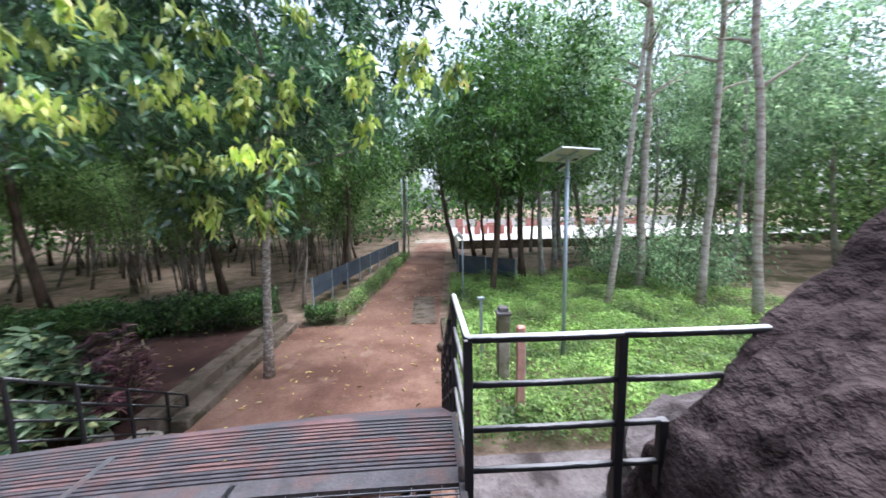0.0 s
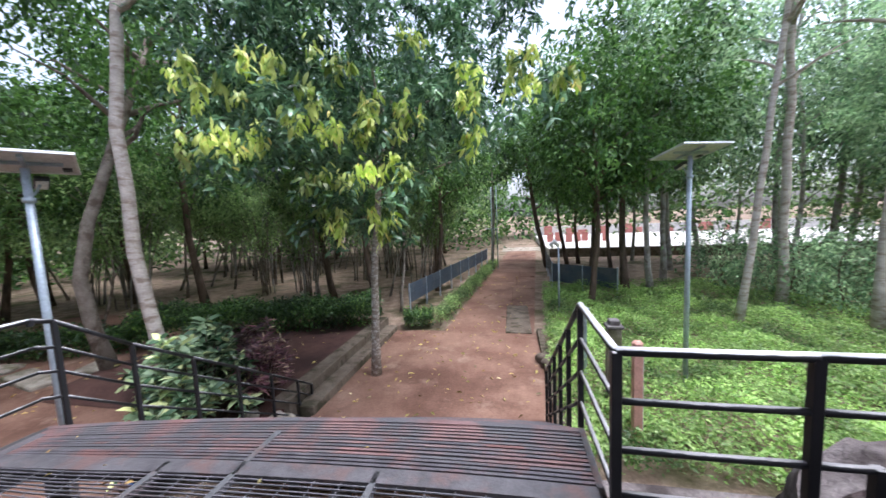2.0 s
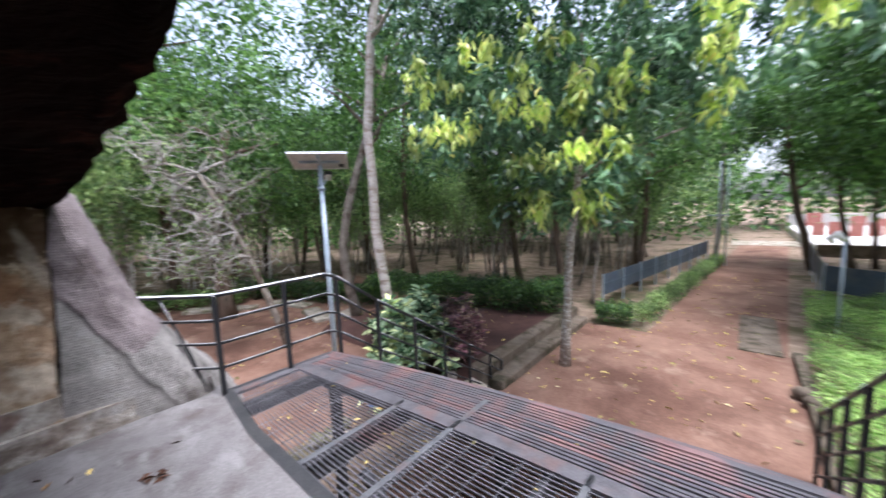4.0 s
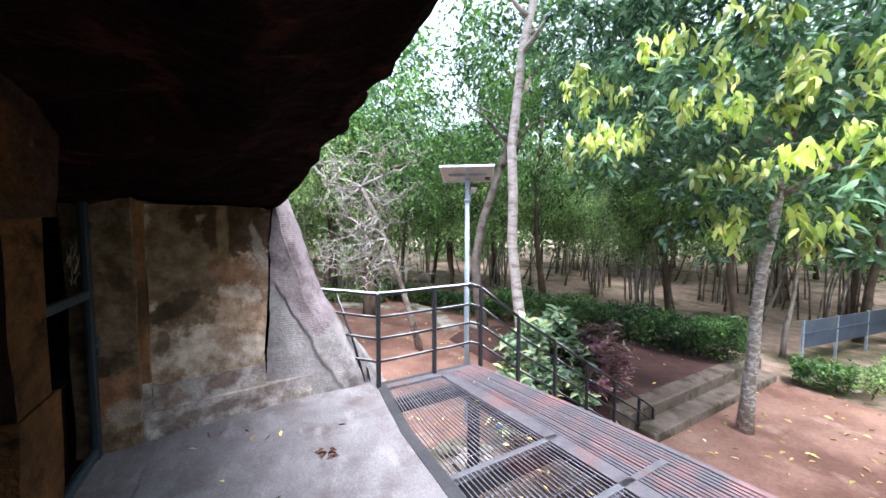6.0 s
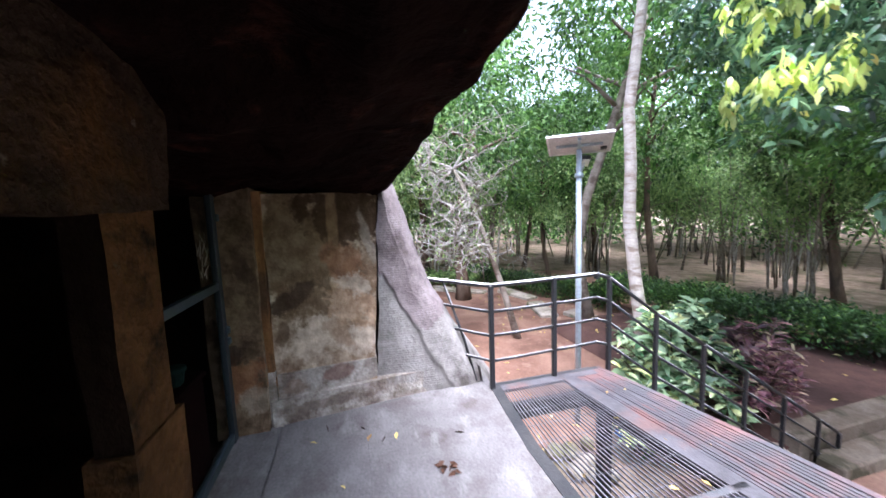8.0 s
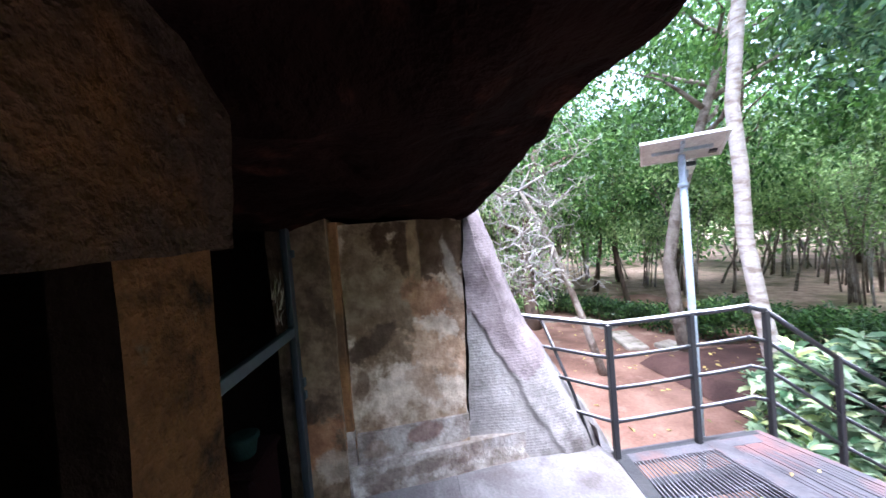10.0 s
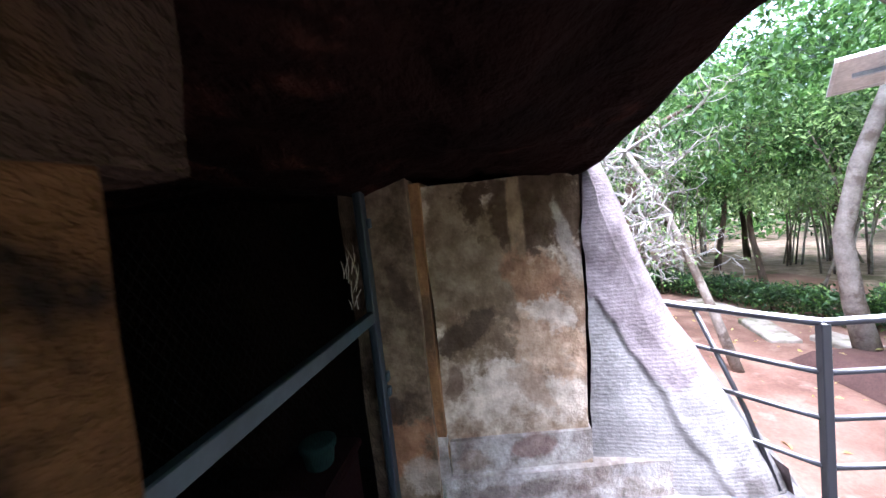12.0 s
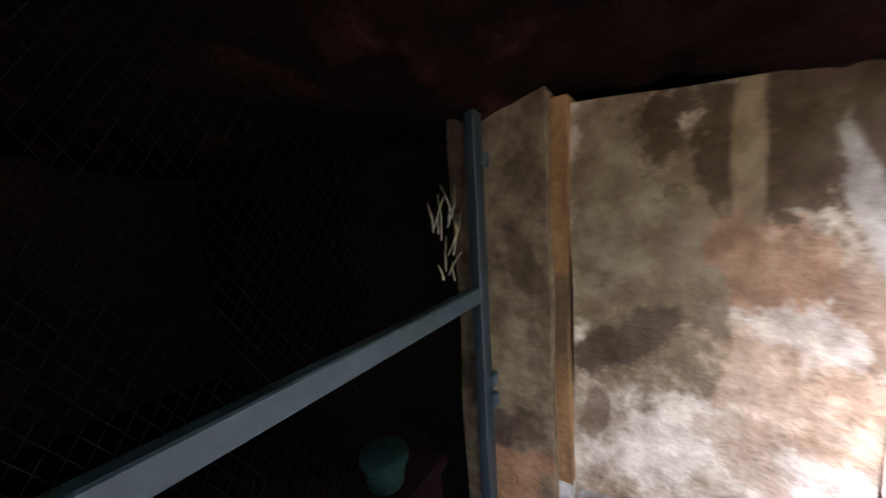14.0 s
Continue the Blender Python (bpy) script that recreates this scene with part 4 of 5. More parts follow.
def grow_tree(name, label, base, tip, bend, r0, r1, bark, crown, group="", seed=0, limb=(7, 0.5, 2.0, 0.5), seg=10, line=None):
    t = thing(name, base, label, "tree", group)
    line = line or trunk_line(base, tip, bend, 9, seed)
    line[0] = line[0] - Vector((0, 0, 0.1))
    tube("trunk", line, taper(r0, r1, len(line) - 1), bark, t, seg)
    ls = limbs(line, limb[0], limb[1], limb[2], limb[3], r1 * 0.9, seed + 5)
    for lp, lr in ls:
        tube("limb", lp, lr, bark, t, 5)
    for nm, me, lab in crown:
        hang(new(nm, me), t, lab)
    return t, line, ls


# mango tree: leaves in rosettes at the twigs' ends, bright young leaves hanging in tufts
mrng = np.random.default_rng(3)
MC = np.array((-2.75, 7.0, 4.2))


def rosettes(rng, tips, per, droop):
    """Leaf places and ways: per leaves round each tip, spreading and drooping."""
    p = np.repeat(tips, per, axis=0) + rng.normal(size=(len(tips) * per, 3)) * np.array((0.035, 0.035, 0.075))
    a = rng.uniform(0, 6.28, len(p))
    out = rng.uniform(0.35, 1.0, len(p))
    return p, np.stack((out * np.cos(a), out * np.sin(a), rng.uniform(-0.9, 0.35, len(p)) - droop * rng.uniform(0.4, 1.3, len(p))), 1)


tufts = []
tufts += [np.array(c) for c in ((-3.48, 3.89, 3.69), (-3.31, 4.13, 3.49), (-2.37, 3.72, 3.46), (-2.07, 4.07, 3.24), (-1.67, 5.11, 3.47), (-0.93, 5.32, 3.33), (-0.16, 5.24, 3.84), (-0.14, 5.05, 3.33), (-0.22, 5.48, 2.84), (0.59, 5.27, 3.77), (0.71, 5.36, 3.44), (1.12, 4.91, 3.38), (-3.28, 3.7, 2.69), (-3.01, 3.89, 2.77), (-2.95, 4.35, 2.9), (-2.47, 4.96, 3.21), (-2.25, 5.08, 3.06), (-1.69, 4.92, 2.97), (-1.39, 4.92, 3.04), (-2.14, 4.5, 2.24), (-1.48, 4.58, 2.32), (-1.13, 4.71, 2.39), (-2.21, 4.72, 1.74), (-1.4, 4.97, 1.65), (-1.73, 4.41, 3.79), (-1.06, 5.07, 4.28))]
u = mrng.normal(size=(1800, 3))
u /= np.linalg.norm(u, axis=1, keepdims=True)
tips = MC + np.array((0.1, 0.2, 0.9)) + u * mrng.uniform(0.3, 1.05, size=(1800, 1)) ** 0.6 * np.array((4.0, 2.9, 2.7))
tips += 0.35 * np.sin(tips[:, [1, 2, 0]] * 3.1)
tips = tips[(tips[:, 2] > 2.35 + 0.22 * np.hypot(tips[:, 0] - MC[0], tips[:, 1] - MC[1])) & (tips[:, 1] > 3.9)]
low = np.vstack([c + np.array((0, 0.12, -0.10)) + mrng.normal(size=(5, 3)) * np.array((0.22, 0.22, 0.15)) for c in tufts])
skirt = MC + np.array((0.35, -0.9, -2.1)) + mrng.normal(size=(46, 3)) * np.array((0.55, 0.5, 0.42))
pts, ways = rosettes(mrng, np.vstack((tips, low, skirt)), 15, 0.15)
mango_leaves = leaf_mesh("foliage", pts, ways, mrng.uniform(0.13, 0.22, len(pts)), LEAF_MANGO, 0.30, 0.3, 2, True)
young_tips = np.vstack([c + mrng.normal(size=(5, 3)) * np.array((0.13, 0.13, 0.10)) - np.array((0.0, 0.08, 0.0)) for c in tufts])
yp, yw = rosettes(mrng, young_tips, 14, 0.9)
young = leaf_mesh("young_foliage", yp, yw, mrng.uniform(0.11, 0.2, len(yp)), LEAF_YOUNG, 0.34, 0.25, 4, True)
grow_tree("mango_tree", "mango tree with dark leaves and drooping yellow-green young leaf tufts", (-2.72, 7.25, GROUND), (-2.5, 8.15, 4.6), -0.08, 0.1, 0.06, BARK_LICHEN, [("foliage", mango_leaves, ""), ("young_foliage", young, "bright yellow-green young leaves")], seed=3, limb=(13, 0.62, 3.0, 0.7))


def wood_crown(seed, centre, radii, count, per, spread, size, material, width=0.42):
    r = np.random.default_rng(seed)
    p, w = clumps(r, centre, radii, count, per, spread)
    return leaf_mesh("foliage", p, w, r.uniform(size * 0.7, size * 1.3, len(p)), material, width, 0.3, seed)


# pale ringed trunk rising behind the railing
grow_tree("pale_trunk_tree", "tall slender tree with a pale ringed leaning trunk", (-5.75, 5.05, GROUND), (-5.9, 5.4, 7.8), -0.55, 0.125, 0.085, BARK_WHITE, [("foliage", wood_crown(11, (-5.4, 5.9, 8.2), (2.4, 2.4, 1.6), 100, 36, 0.28, 0.18, LEAF_WOOD), "")], seed=11, limb=(6, 0.75, 1.8, 0.5), seg=14)
# stout brown tree behind it
grow_tree("brown_trunk_tree", "stout leaning tree with reddish brown bark", (-9.3, 6.5, GROUND), (-8.6, 6.9, 7.0), -0.7, 0.16, 0.09, BARK_SAPLING, [("foliage", wood_crown(12, (-8.0, 8.2, 7.4), (3.8, 3.0, 2.7), 260, 42, 0.33, 0.2, LEAF_WOOD), "")], seed=12, limb=(9, 0.6, 2.8, 0.6), seg=12, line=[Vector((-9.2 - 0.02 * k, 6.0 + 0.42 * ((k - 2.2) / 2.2) ** 2 if k < 2.5 else 6.0 + 0.52 * (k - 2.4), GROUND + 1.28 * k)) for k in range(8)])
grow_tree("brown_trunk_tree", "forked tree with reddish brown bark beyond the yard", (-13.8, 4.0, GROUND), (-13.2, 4.4, 4.6), -0.5, 0.26, 0.12, BARK_BROWN, [("foliage", wood_crown(13, (-13.5, 4.6, 4.6), (4.2, 3.2, 2.6), 190, 36, 0.36, 0.2, LEAF_WOOD), "")], seed=13, limb=(8, 0.35, 3.0, 0.5), seg=12)

# bare frangipani with tangled grey branches
fr = random.Random(9)
fbase = Vector((-9.1, 4.05, GROUND))
frangipani = thing("frangipani_tree", fbase, "leaning frangipani with a tangle of bare grey branches", "tree")
fline = [fbase - Vector((0, 0, 0.1)), fbase + Vector((-0.25, -0.28, 1.2)), fbase + Vector((-0.6, -0.6, 2.6)), fbase + Vector((-0.95, -1.0, 3.9)), fbase + Vector((-1.25, -1.35, 4.8))]
tube("trunk", fline, [0.11, 0.09, 0.075, 0.065, 0.05], BARK_SAPLING, frangipani, 10)
many, tips = [], []


def fork(p, d, ln, r, depth):
    q1 = p + d * ln * 0.5 + Vector((fr.uniform(-.12, .12), fr.uniform(-.12, .12), fr.uniform(-.05, .14))) * ln
    q2 = q1 + (d + Vector((fr.uniform(-.6, .6), fr.uniform(-.6, .6), fr.uniform(-.4, .5)))).normalized() * ln * 0.5
    many.append(([p, q1, q2], [r, r * 0.85, r * 0.7]))
    tips.append(q2)
    if depth > 0:
        for _ in range(fr.choice((2, 2, 3))):
            fork(q2, (d * 0.5 + Vector((fr.uniform(-1, 1), fr.uniform(-1, 1), fr.uniform(-0.7, 0.7)))).normalized(), ln * fr.uniform(0.65, 0.9), r * 0.68, depth - 1)


for i in range(18):
    k = (3, 4, 4, 2)[i % 4]
    fork(fline[k], Vector((fr.uniform(-1, 1), fr.uniform(-1, 0.8), fr.uniform(-0.8, 0.5))).normalized(), 0.72, 0.042, 5)
for bp_, br_ in many[:120]:
    tube("branch", bp_, br_, BARK_GREY, frangipani, 5)
tagged(tubes("twig_tangle", many[120:], BARK_GREY, frangipani, 4, "tangled bare grey twigs"), kind="stuff")
fp = np.array([tips[fr.randrange(len(tips))] for _ in range(1300)]) + np.random.default_rng(4).normal(size=(1300, 3)) * 0.1
hang(new("foliage", leaf_mesh("foliage", fp, np.random.default_rng(6).normal(size=(1300, 3)), np.random.default_rng(7).uniform(0.09, 0.17, 1300), LEAF_FEATHER, 0.4, 0.2, 6)), frangipani)

# ---- woodland: a few grown trees, repeated with their own turn and size ----
def proto(name, label, height, r0, bark, material, crown_c, crown_r, count, per, spread, size, bend, seed, limb):
    base = (0, 0, GROUND)
    t, _, _ = grow_tree(name, label, base, (0.2, 0.1, GROUND + height), bend, r0, r0 * 0.45, bark, [("foliage", wood_crown(seed, (0.2, 0.1, GROUND + crown_c), crown_r, count, per, spread, size, material), "")], name + "s of the wood", seed, limb, 7)
    return t


P_BROAD = proto("broadleaf_tree", "broadleaf woodland tree with a dense dark green crown", 7.5, 0.13, BARK_BROWN, LEAF_WOOD, 7.0, (3.0, 3.0, 3.2), 200, 42, 0.36, 0.22, 0.3, 21, (9, 0.55, 2.4, 0.7))
P_FEATHER = proto("slender_tree", "slender leaning sapling with thin feathery foliage", 6.0, 0.05, BARK_SAPLING, LEAF_FEATHER, 5.2, (2.2, 2.0, 2.1), 95, 32, 0.34, 0.17, 0.6, 22, (9, 0.35, 2.0, 0.8))
P_GREY = proto("grey_green_tree", "tall pale-stemmed tree with blue-green foliage", 9.0, 0.11, BARK_GREY, LEAF_GREY, 7.6, (2.6, 2.6, 3.4), 120, 38, 0.34, 0.21, 0.35, 23, (8, 0.4, 2.4, 0.6))
P_SHRUB = proto("wood_shrub", "woodland shrub with pale green leaves reaching to the ground", 2.2, 0.035, BARK_BROWN, LEAF_GREY, 1.4, (1.5, 1.4, 1.2), 90, 15, 0.28, 0.16, 0.2, 24, (8, 0.15, 1.2, 0.6))

def bamboo():
    t = thing("leaning_saplings", (0, 0, GROUND), "clump of thin saplings arching over with wispy leaves", "sapling clump", "sapling clumps of the wood")
    g = random.Random(77)
    lp, lw = [], []
    for i in range(9):
        a, ln, out = g.uniform(0, 6.28), g.uniform(4.2, 6.5), g.uniform(0.8, 2.6)
        b = Vector((g.uniform(-0.5, 0.5), g.uniform(-0.5, 0.5), GROUND - 0.05))
        d = Vector((math.cos(a), math.sin(a), 0))
        pts = [b + d * out * (k / 6) ** 1.8 + Vector((0, 0, ln * math.sin(k / 6 * 1.35) / math.sin(1.35))) for k in range(7)]
        tube("stem", pts, [0.035, 0.032, 0.028, 0.024, 0.019, 0.013, 0.006], BARK_GREY if i % 3 == 0 else BARK_SAPLING, t, 5)
        for k in range(150):
            s = g.uniform(2.3, 6.0)
            j = min(int(s), 5)
            p = pts[j].lerp(pts[j + 1], s - j)
            lp.append(p + Vector((g.gauss(0, 0.3), g.gauss(0, 0.3), g.gauss(-0.1, 0.25))))
            lw.append((g.gauss(0, 1), g.gauss(0, 1), g.gauss(-0.5, 0.5)))
    hang(new("foliage", leaf_mesh("foliage", np.array(lp), np.array(lw), np.random.default_rng(5).uniform(0.14, 0.26, len(lp)), LEAF_FEATHER, 0.35, 0.25, 5)), t)
    return t


P_BAMBOO = bamboo()
wr = random.Random(17)
spots = []


def plant(proto_ob, x, y, scale, lean=0.0):
    m = Matrix.Translation((x, y, GROUND)) @ Euler((wr.uniform(-lean, lean), wr.uniform(-lean, lean), wr.uniform(0, 6.28))).to_matrix().to_4x4()
    c = copy_thing(proto_ob, m)
    c.scale = (scale, scale, scale * wr.uniform(0.9, 1.12))
    spots.append((x, y))
    return c


def free(x, y, gap):
    return all((x - a) ** 2 + (y - b) ** 2 > gap * gap for a, b in spots)


def scatter(proto_ob, n, x0, x1, y0, y1, s0, s1, gap, lean=0.05, keep=lambda x, y: True):
    done = tries = 0
    while done < n and tries < n * 30:
        tries += 1
        x, y = wr.uniform(x0, x1), wr.uniform(y0, y1)
        if keep(x, y) and free(x, y, gap):
            plant(proto_ob, x, y, wr.uniform(s0, s1), lean)
            done += 1


def off_path(x, y):
    c = -0.4 + 0.072 * (y - 10)
    return abs(x - c) > 2.6 + (0.9 if y < 16 else 0.0)


# the four grown trees themselves stand far back in the wood
for ob, (x, y) in ((P_BROAD, (-16, 30)), (P_FEATHER, (-12, 24)), (P_GREY, (15, 26.5)), (P_SHRUB, (10.5, 19)), (P_BAMBOO, (-9.0, 15.0))):
    ob.matrix_basis = Matrix.Translation((x, y, GROUND))
    spots.append((x, y))
scatter(P_BAMBOO, 19, -22, -3.8, 12.8, 24, 0.85, 1.25, 1.5, 0.08, off_path)
scatter(P_BAMBOO, 9, -28, -14, 1, 12, 0.85, 1.25, 1.7, 0.08)
scatter(P_FEATHER, 27, -24, -3.4, 12.5, 26, 0.8, 1.25, 1.0, 0.22, off_path)
scatter(P_FEATHER, 14, -30, -13, 0, 13, 0.8, 1.3, 1.2, 0.2)
scatter(P_BROAD, 6, -28, -4.0, 19, 36, 0.9, 1.3, 2.4, 0.06, off_path)
scatter(P_BROAD, 9, -36, -17, -6, 18, 0.9, 1.3, 2.6, 0.06, lambda x, y: not 0.42 < -y / x < 0.75)
scatter(P_GREY, 4, 9.0, 24, 19, 28, 1.3, 1.6, 2.6, 0.06, off_path)
scatter(P_BROAD, 3, -26, -5, 19, 28, 1.3, 1.7, 3.0, 0.06, off_path)
scatter(P_GREY, 12, 4.2, 24, 14.5, 27, 0.85, 1.3, 2.0, 0.06, off_path)
scatter(P_BROAD, 6, 3.6, 30, 18, 27, 0.8, 1.1, 2.2, 0.06, off_path)
scatter(P_GREY, 4, 12, 28, 3, 15, 0.9, 1.2, 2.6, 0.05)
scatter(P_SHRUB, 6, 9.0, 17, 9.5, 17, 0.8, 1.2, 1.3, 0.1)
for x, y, s in ((-4.6, 12.2, 0.95), (3.3, 13.6, 0.9), (-3.2, 16.5, 0.95), (4.2, 18.0, 0.9), (-8.0, 15.0, 1.15), (-19.0, 3.6, 1.6), (-4.4, 21.5, 0.9), (4.9, 25, 0.9), (5.2, 15.9, 1.2), (-13.2, 13.0, 1.3), (-20.0, 10.0, 1.0), (-22.5, 13.0, 1.05), (-18.0, 13.6, 1.0), (-24.0, 9.4, 1.1), (-15.8, 9.2, 0.85), (-20.5, 6.4, 0.95)):
    plant(P_BROAD, x, y, s, 0.05)

# pale tall trunks on the green bank
for x, y, tx, ty, h, r0 in ((6.75, 11.1, 8.1, 11.6, 9.5, 0.10), (9.1, 13.1, 9.0, 13.2, 10.5, 0.14), (9.9, 10.9, 10.1, 11.2, 10.0, 0.12), (9.8, 8.75, 8.6, 8.9, 9.5, 0.12)):
    grow_tree("white_stem_tree", "tall pale stemmed tree standing in ground cover", (x, y, GROUND), (tx, ty, h), 0.15, r0, r0 * 0.6, BARK_WHITE, [("foliage", wood_crown(int(x * 10), (tx, ty, h), (2.6, 2.6, 1.8), 60, 26, 0.32, 0.2, LEAF_GREY), "")], "white stem trees", int(x * 7), (6, 0.55, 2.0, 0.6), 10)

# trees that meet over the far path
grow_tree("path_tree", "slim pale stemmed tree with a dark crown over the path", (-1.0, 25.0, GROUND), (-0.8, 24.8, 5.4), 0.1, 0.11, 0.07, BARK_GREY, [("foliage", wood_crown(81, (-0.7, 24.6, 5.3), (2.0, 1.6, 1.3), 70, 20, 0.35, 0.3, LEAF_HEDGE), "")], "trees over the path", 82, (6, 0.5, 1.4, 0.5), 8)
grow_tree("path_tree", "brown stemmed tree leaning in over the path", (2.75, 23.5, GROUND), (1.5, 23.5, 5.6), -0.2, 0.17, 0.09, BARK_BROWN, [("foliage", wood_crown(83, (1.6, 23.5, 6.6), (2.6, 2.0, 1.5), 80, 20, 0.4, 0.3, LEAF_WOOD), "")], "trees over the path", 84, (6, 0.5, 1.6, 0.5), 8)

# undergrowth and distance: woods all round beyond the plan


def belt(name, label, n, r0, r1, h, size, material, seed, clear=True, power=0.9, lift=0.15):
    g = np.random.default_rng(seed)
    m = n // 24
    ang, rad = g.uniform(0, 2 * np.pi, m), np.sqrt(g.uniform(r0 * r0, r1 * r1, m))
    top = h * (1 + 0.22 * np.sin(ang * 5 + seed) + 0.15 * np.sin(ang * 13 + 1))
    glade = (np.cos(ang) < -0.8) & (np.sin(ang) > 0.34) & (np.sin(ang) < 0.56)
    top = np.where(glade, top * 0.62, np.where((np.cos(ang) > 0.3) & (np.sin(ang) > 0), top * 0.8, top))
    c = np.stack((rad * np.cos(ang), rad * np.sin(ang) + 4, GROUND + lift + top * g.uniform(0.0, 1.0, m) ** power), 1)
    p = np.repeat(c, 24, 0) + g.normal(size=(m * 24, 3)) * size * np.array((2.0, 2.0, 1.5))
    if clear:
        off = p[:, 0] - (-0.4 + 0.072 * (p[:, 1] - 10))
        p = p[(np.abs(off) > 2.0) | (p[:, 1] < 0) | (p[:, 1] > 40) | (p[:, 2] > 4.5)]
    p = p[(p[:, 1] > -2) | (np.abs(p[:, 0]) > 9) | (p[:, 1] < -9)]
    p = p[~((p[:, 0] > 3.2) & (p[:, 0] < 22) & (p[:, 1] > 14) & (p[:, 1] < 29) & (p[:, 2] < -0.1))]
    p = p[~((p[:, 0] > 3.2) & (p[:, 0] < 40) & (p[:, 1] >= 29) & (p[:, 1] < 48))]  # open ground
    az, el = np.degrees(np.arctan2(p[:, 0] - 0.45, p[:, 1])), np.degrees(np.arctan2(p[:, 2] - 1.65, p[:, 1]))
    p = p[~((az > -0.2) & (az < 3.0) & (el < 6.5) & (el > (-9.0 if clear else 3.0)) & (p[:, 1] > 15))]  # the path's open end
    w = g.normal(size=(len(p), 3)) * np.array((1, 1, 0.6)) + np.array((0, 0, -0.3))
    tagged(new(name, leaf_mesh(name, p, w, g.uniform(size * 0.7, size * 1.3, len(p)), material, 0.5, 0.3, seed)), label, "woods", kind="stuff")


belt("undergrowth", "light green undergrowth filling the wood between the stems", 62000, 22, 34, 6.0, 0.34, LEAF_FEATHER, 32, lift=2.0)
belt("far_foliage", "dense dark foliage of the deeper wood", 60000, 32, 44, 11.5, 0.6, LEAF_WOOD, 33)
belt("far_woods", "far woods closing the view on every side", 40000, 44, 60, 17.0, 1.1, LEAF_WOOD, 34, False)

# ---- ground cover, hedges and beds ----
cr = np.random.default_rng(41)
n = 62000
x, y = cr.uniform(1.15, 13, n), cr.uniform(3.6, 17, n)
lim = 1.25 + 0.068 * np.maximum(0, y - 8)
ok = (x > lim) & ~((y < 4.65) & (x < 3.6)) & (cr.uniform(size=n) < np.clip(1.25 - (y - 6) / 18 - np.maximum(0, x - 7) / 9, 0.12, 1))
x, y = x[ok], y[ok]
hump = 0.34 + 0.15 * np.sin(x * 1.7 + 1) * np.sin(y * 1.3) + 0.10 * np.sin(x * 3.9) * np.cos(y * 3.1)
z = GROUND + np.clip(hump, 0.08, 0.7) * cr.uniform(0.35, 1.2, len(x)) + 0.04
k = 3
pp = np.repeat(np.stack((x, y, z), 1), k, 0) + cr.normal(size=(len(x) * k, 3)) * np.array((0.05, 0.05, 0.02))
ww = cr.normal(size=(len(pp), 3)) * np.array((1, 1, 0.35)) + np.array((0, 0, 0.15))
tagged(new("ground_cover", leaf_mesh("ground_cover", pp, ww, cr.uniform(0.045, 0.105, len(pp)), LEAF_COVER, 0.5, 0.25, 8)), "bright green ferny ground cover filling the bed", "ground cover", kind="stuff")


def hedge(name, label, x0, y0, x1, y1, width, height, count, material, size, base=GROUND, seed=0):
    r = np.random.default_rng(seed)
    k = r.uniform(0, 1, count)
    d = np.array((x1 - x0, y1 - y0)) / math.hypot(x1 - x0, y1 - y0)
    s = r.uniform(-1, 1, count)
    zz = np.abs(r.uniform(-1, 1, count)) ** 0.5
    wob = 1 + 0.08 * np.sin(k * 23 + seed) + 0.07 * np.sin(k * 61)
    px = x0 + (x1 - x0) * k - d[1] * s * width / 2 * (1.15 - 0.3 * zz)
    py = y0 + (y1 - y0) * k + d[0] * s * width / 2 * (1.15 - 0.3 * zz)
    pz = base + 0.05 + height * zz * wob * r.uniform(0.75, 1.05, count)
    w = r.normal(size=(count, 3)) + np.array((0, -0.3, 0.4))
    t = thing(name, ((x0 + x1) / 2, (y0 + y1) / 2, base), label, "hedge")
    hang(new("foliage", leaf_mesh("foliage", np.stack((px, py, pz), 1), w, r.uniform(size * 0.7, size * 1.3, count), material, 0.45, 0.25, seed + 1)), t)
    rr = random.Random(seed)
    st = []
    for i in range(int(math.hypot(x1 - x0, y1 - y0) * 3)):
        q = rr.random()
        b = Vector((x0 + (x1 - x0) * q, y0 + (y1 - y0) * q, base - 0.02))
        st.append(([b, b + Vector((rr.uniform(-.1, .1), rr.uniform(-.1, .1), height * 0.5)), b + Vector((rr.uniform(-.2, .2), rr.uniform(-.2, .2), height * 0.85))], [0.012, 0.01, 0.005]))
    tagged(tubes("stems", st, BARK_BROWN, t, 4), kind="stuff")
    return t


YB = GROUND + 0.36
hedge("hedge", "dark clipped hedge behind the raised earth bed", -3.7, 10.1, -10.8, 8.2, 1.3, 0.95, 22000, LEAF_HEDGE, 0.10, YB - 0.05, 51)
hedge("hedge", "dark low hedge at the far side of the yard", -10.2, 8.4, -17.5, 5.6, 1.0, 0.8, 9000, LEAF_HEDGE, 0.13, GROUND, 52)
hedge("hedge", "dark low shrubs bordering the yard", -15.5, 5.2, -19, 1.0, 1.0, 0.7, 3500, LEAF_FEATHER, 0.15, GROUND, 53)
hedge("path_hedge", "low clipped green hedge along the earth path", -2.0, 10.8, -0.75, 23.5, 0.6, 0.6, 9000, LEAF_FEATHER, 0.08, GROUND, 54)
hedge("path_hedge", "dark shrub at the head of the path", -3.1, 10.7, -2.2, 11.0, 0.8, 0.55, 1500, LEAF_HEDGE, 0.10, GROUND, 55)


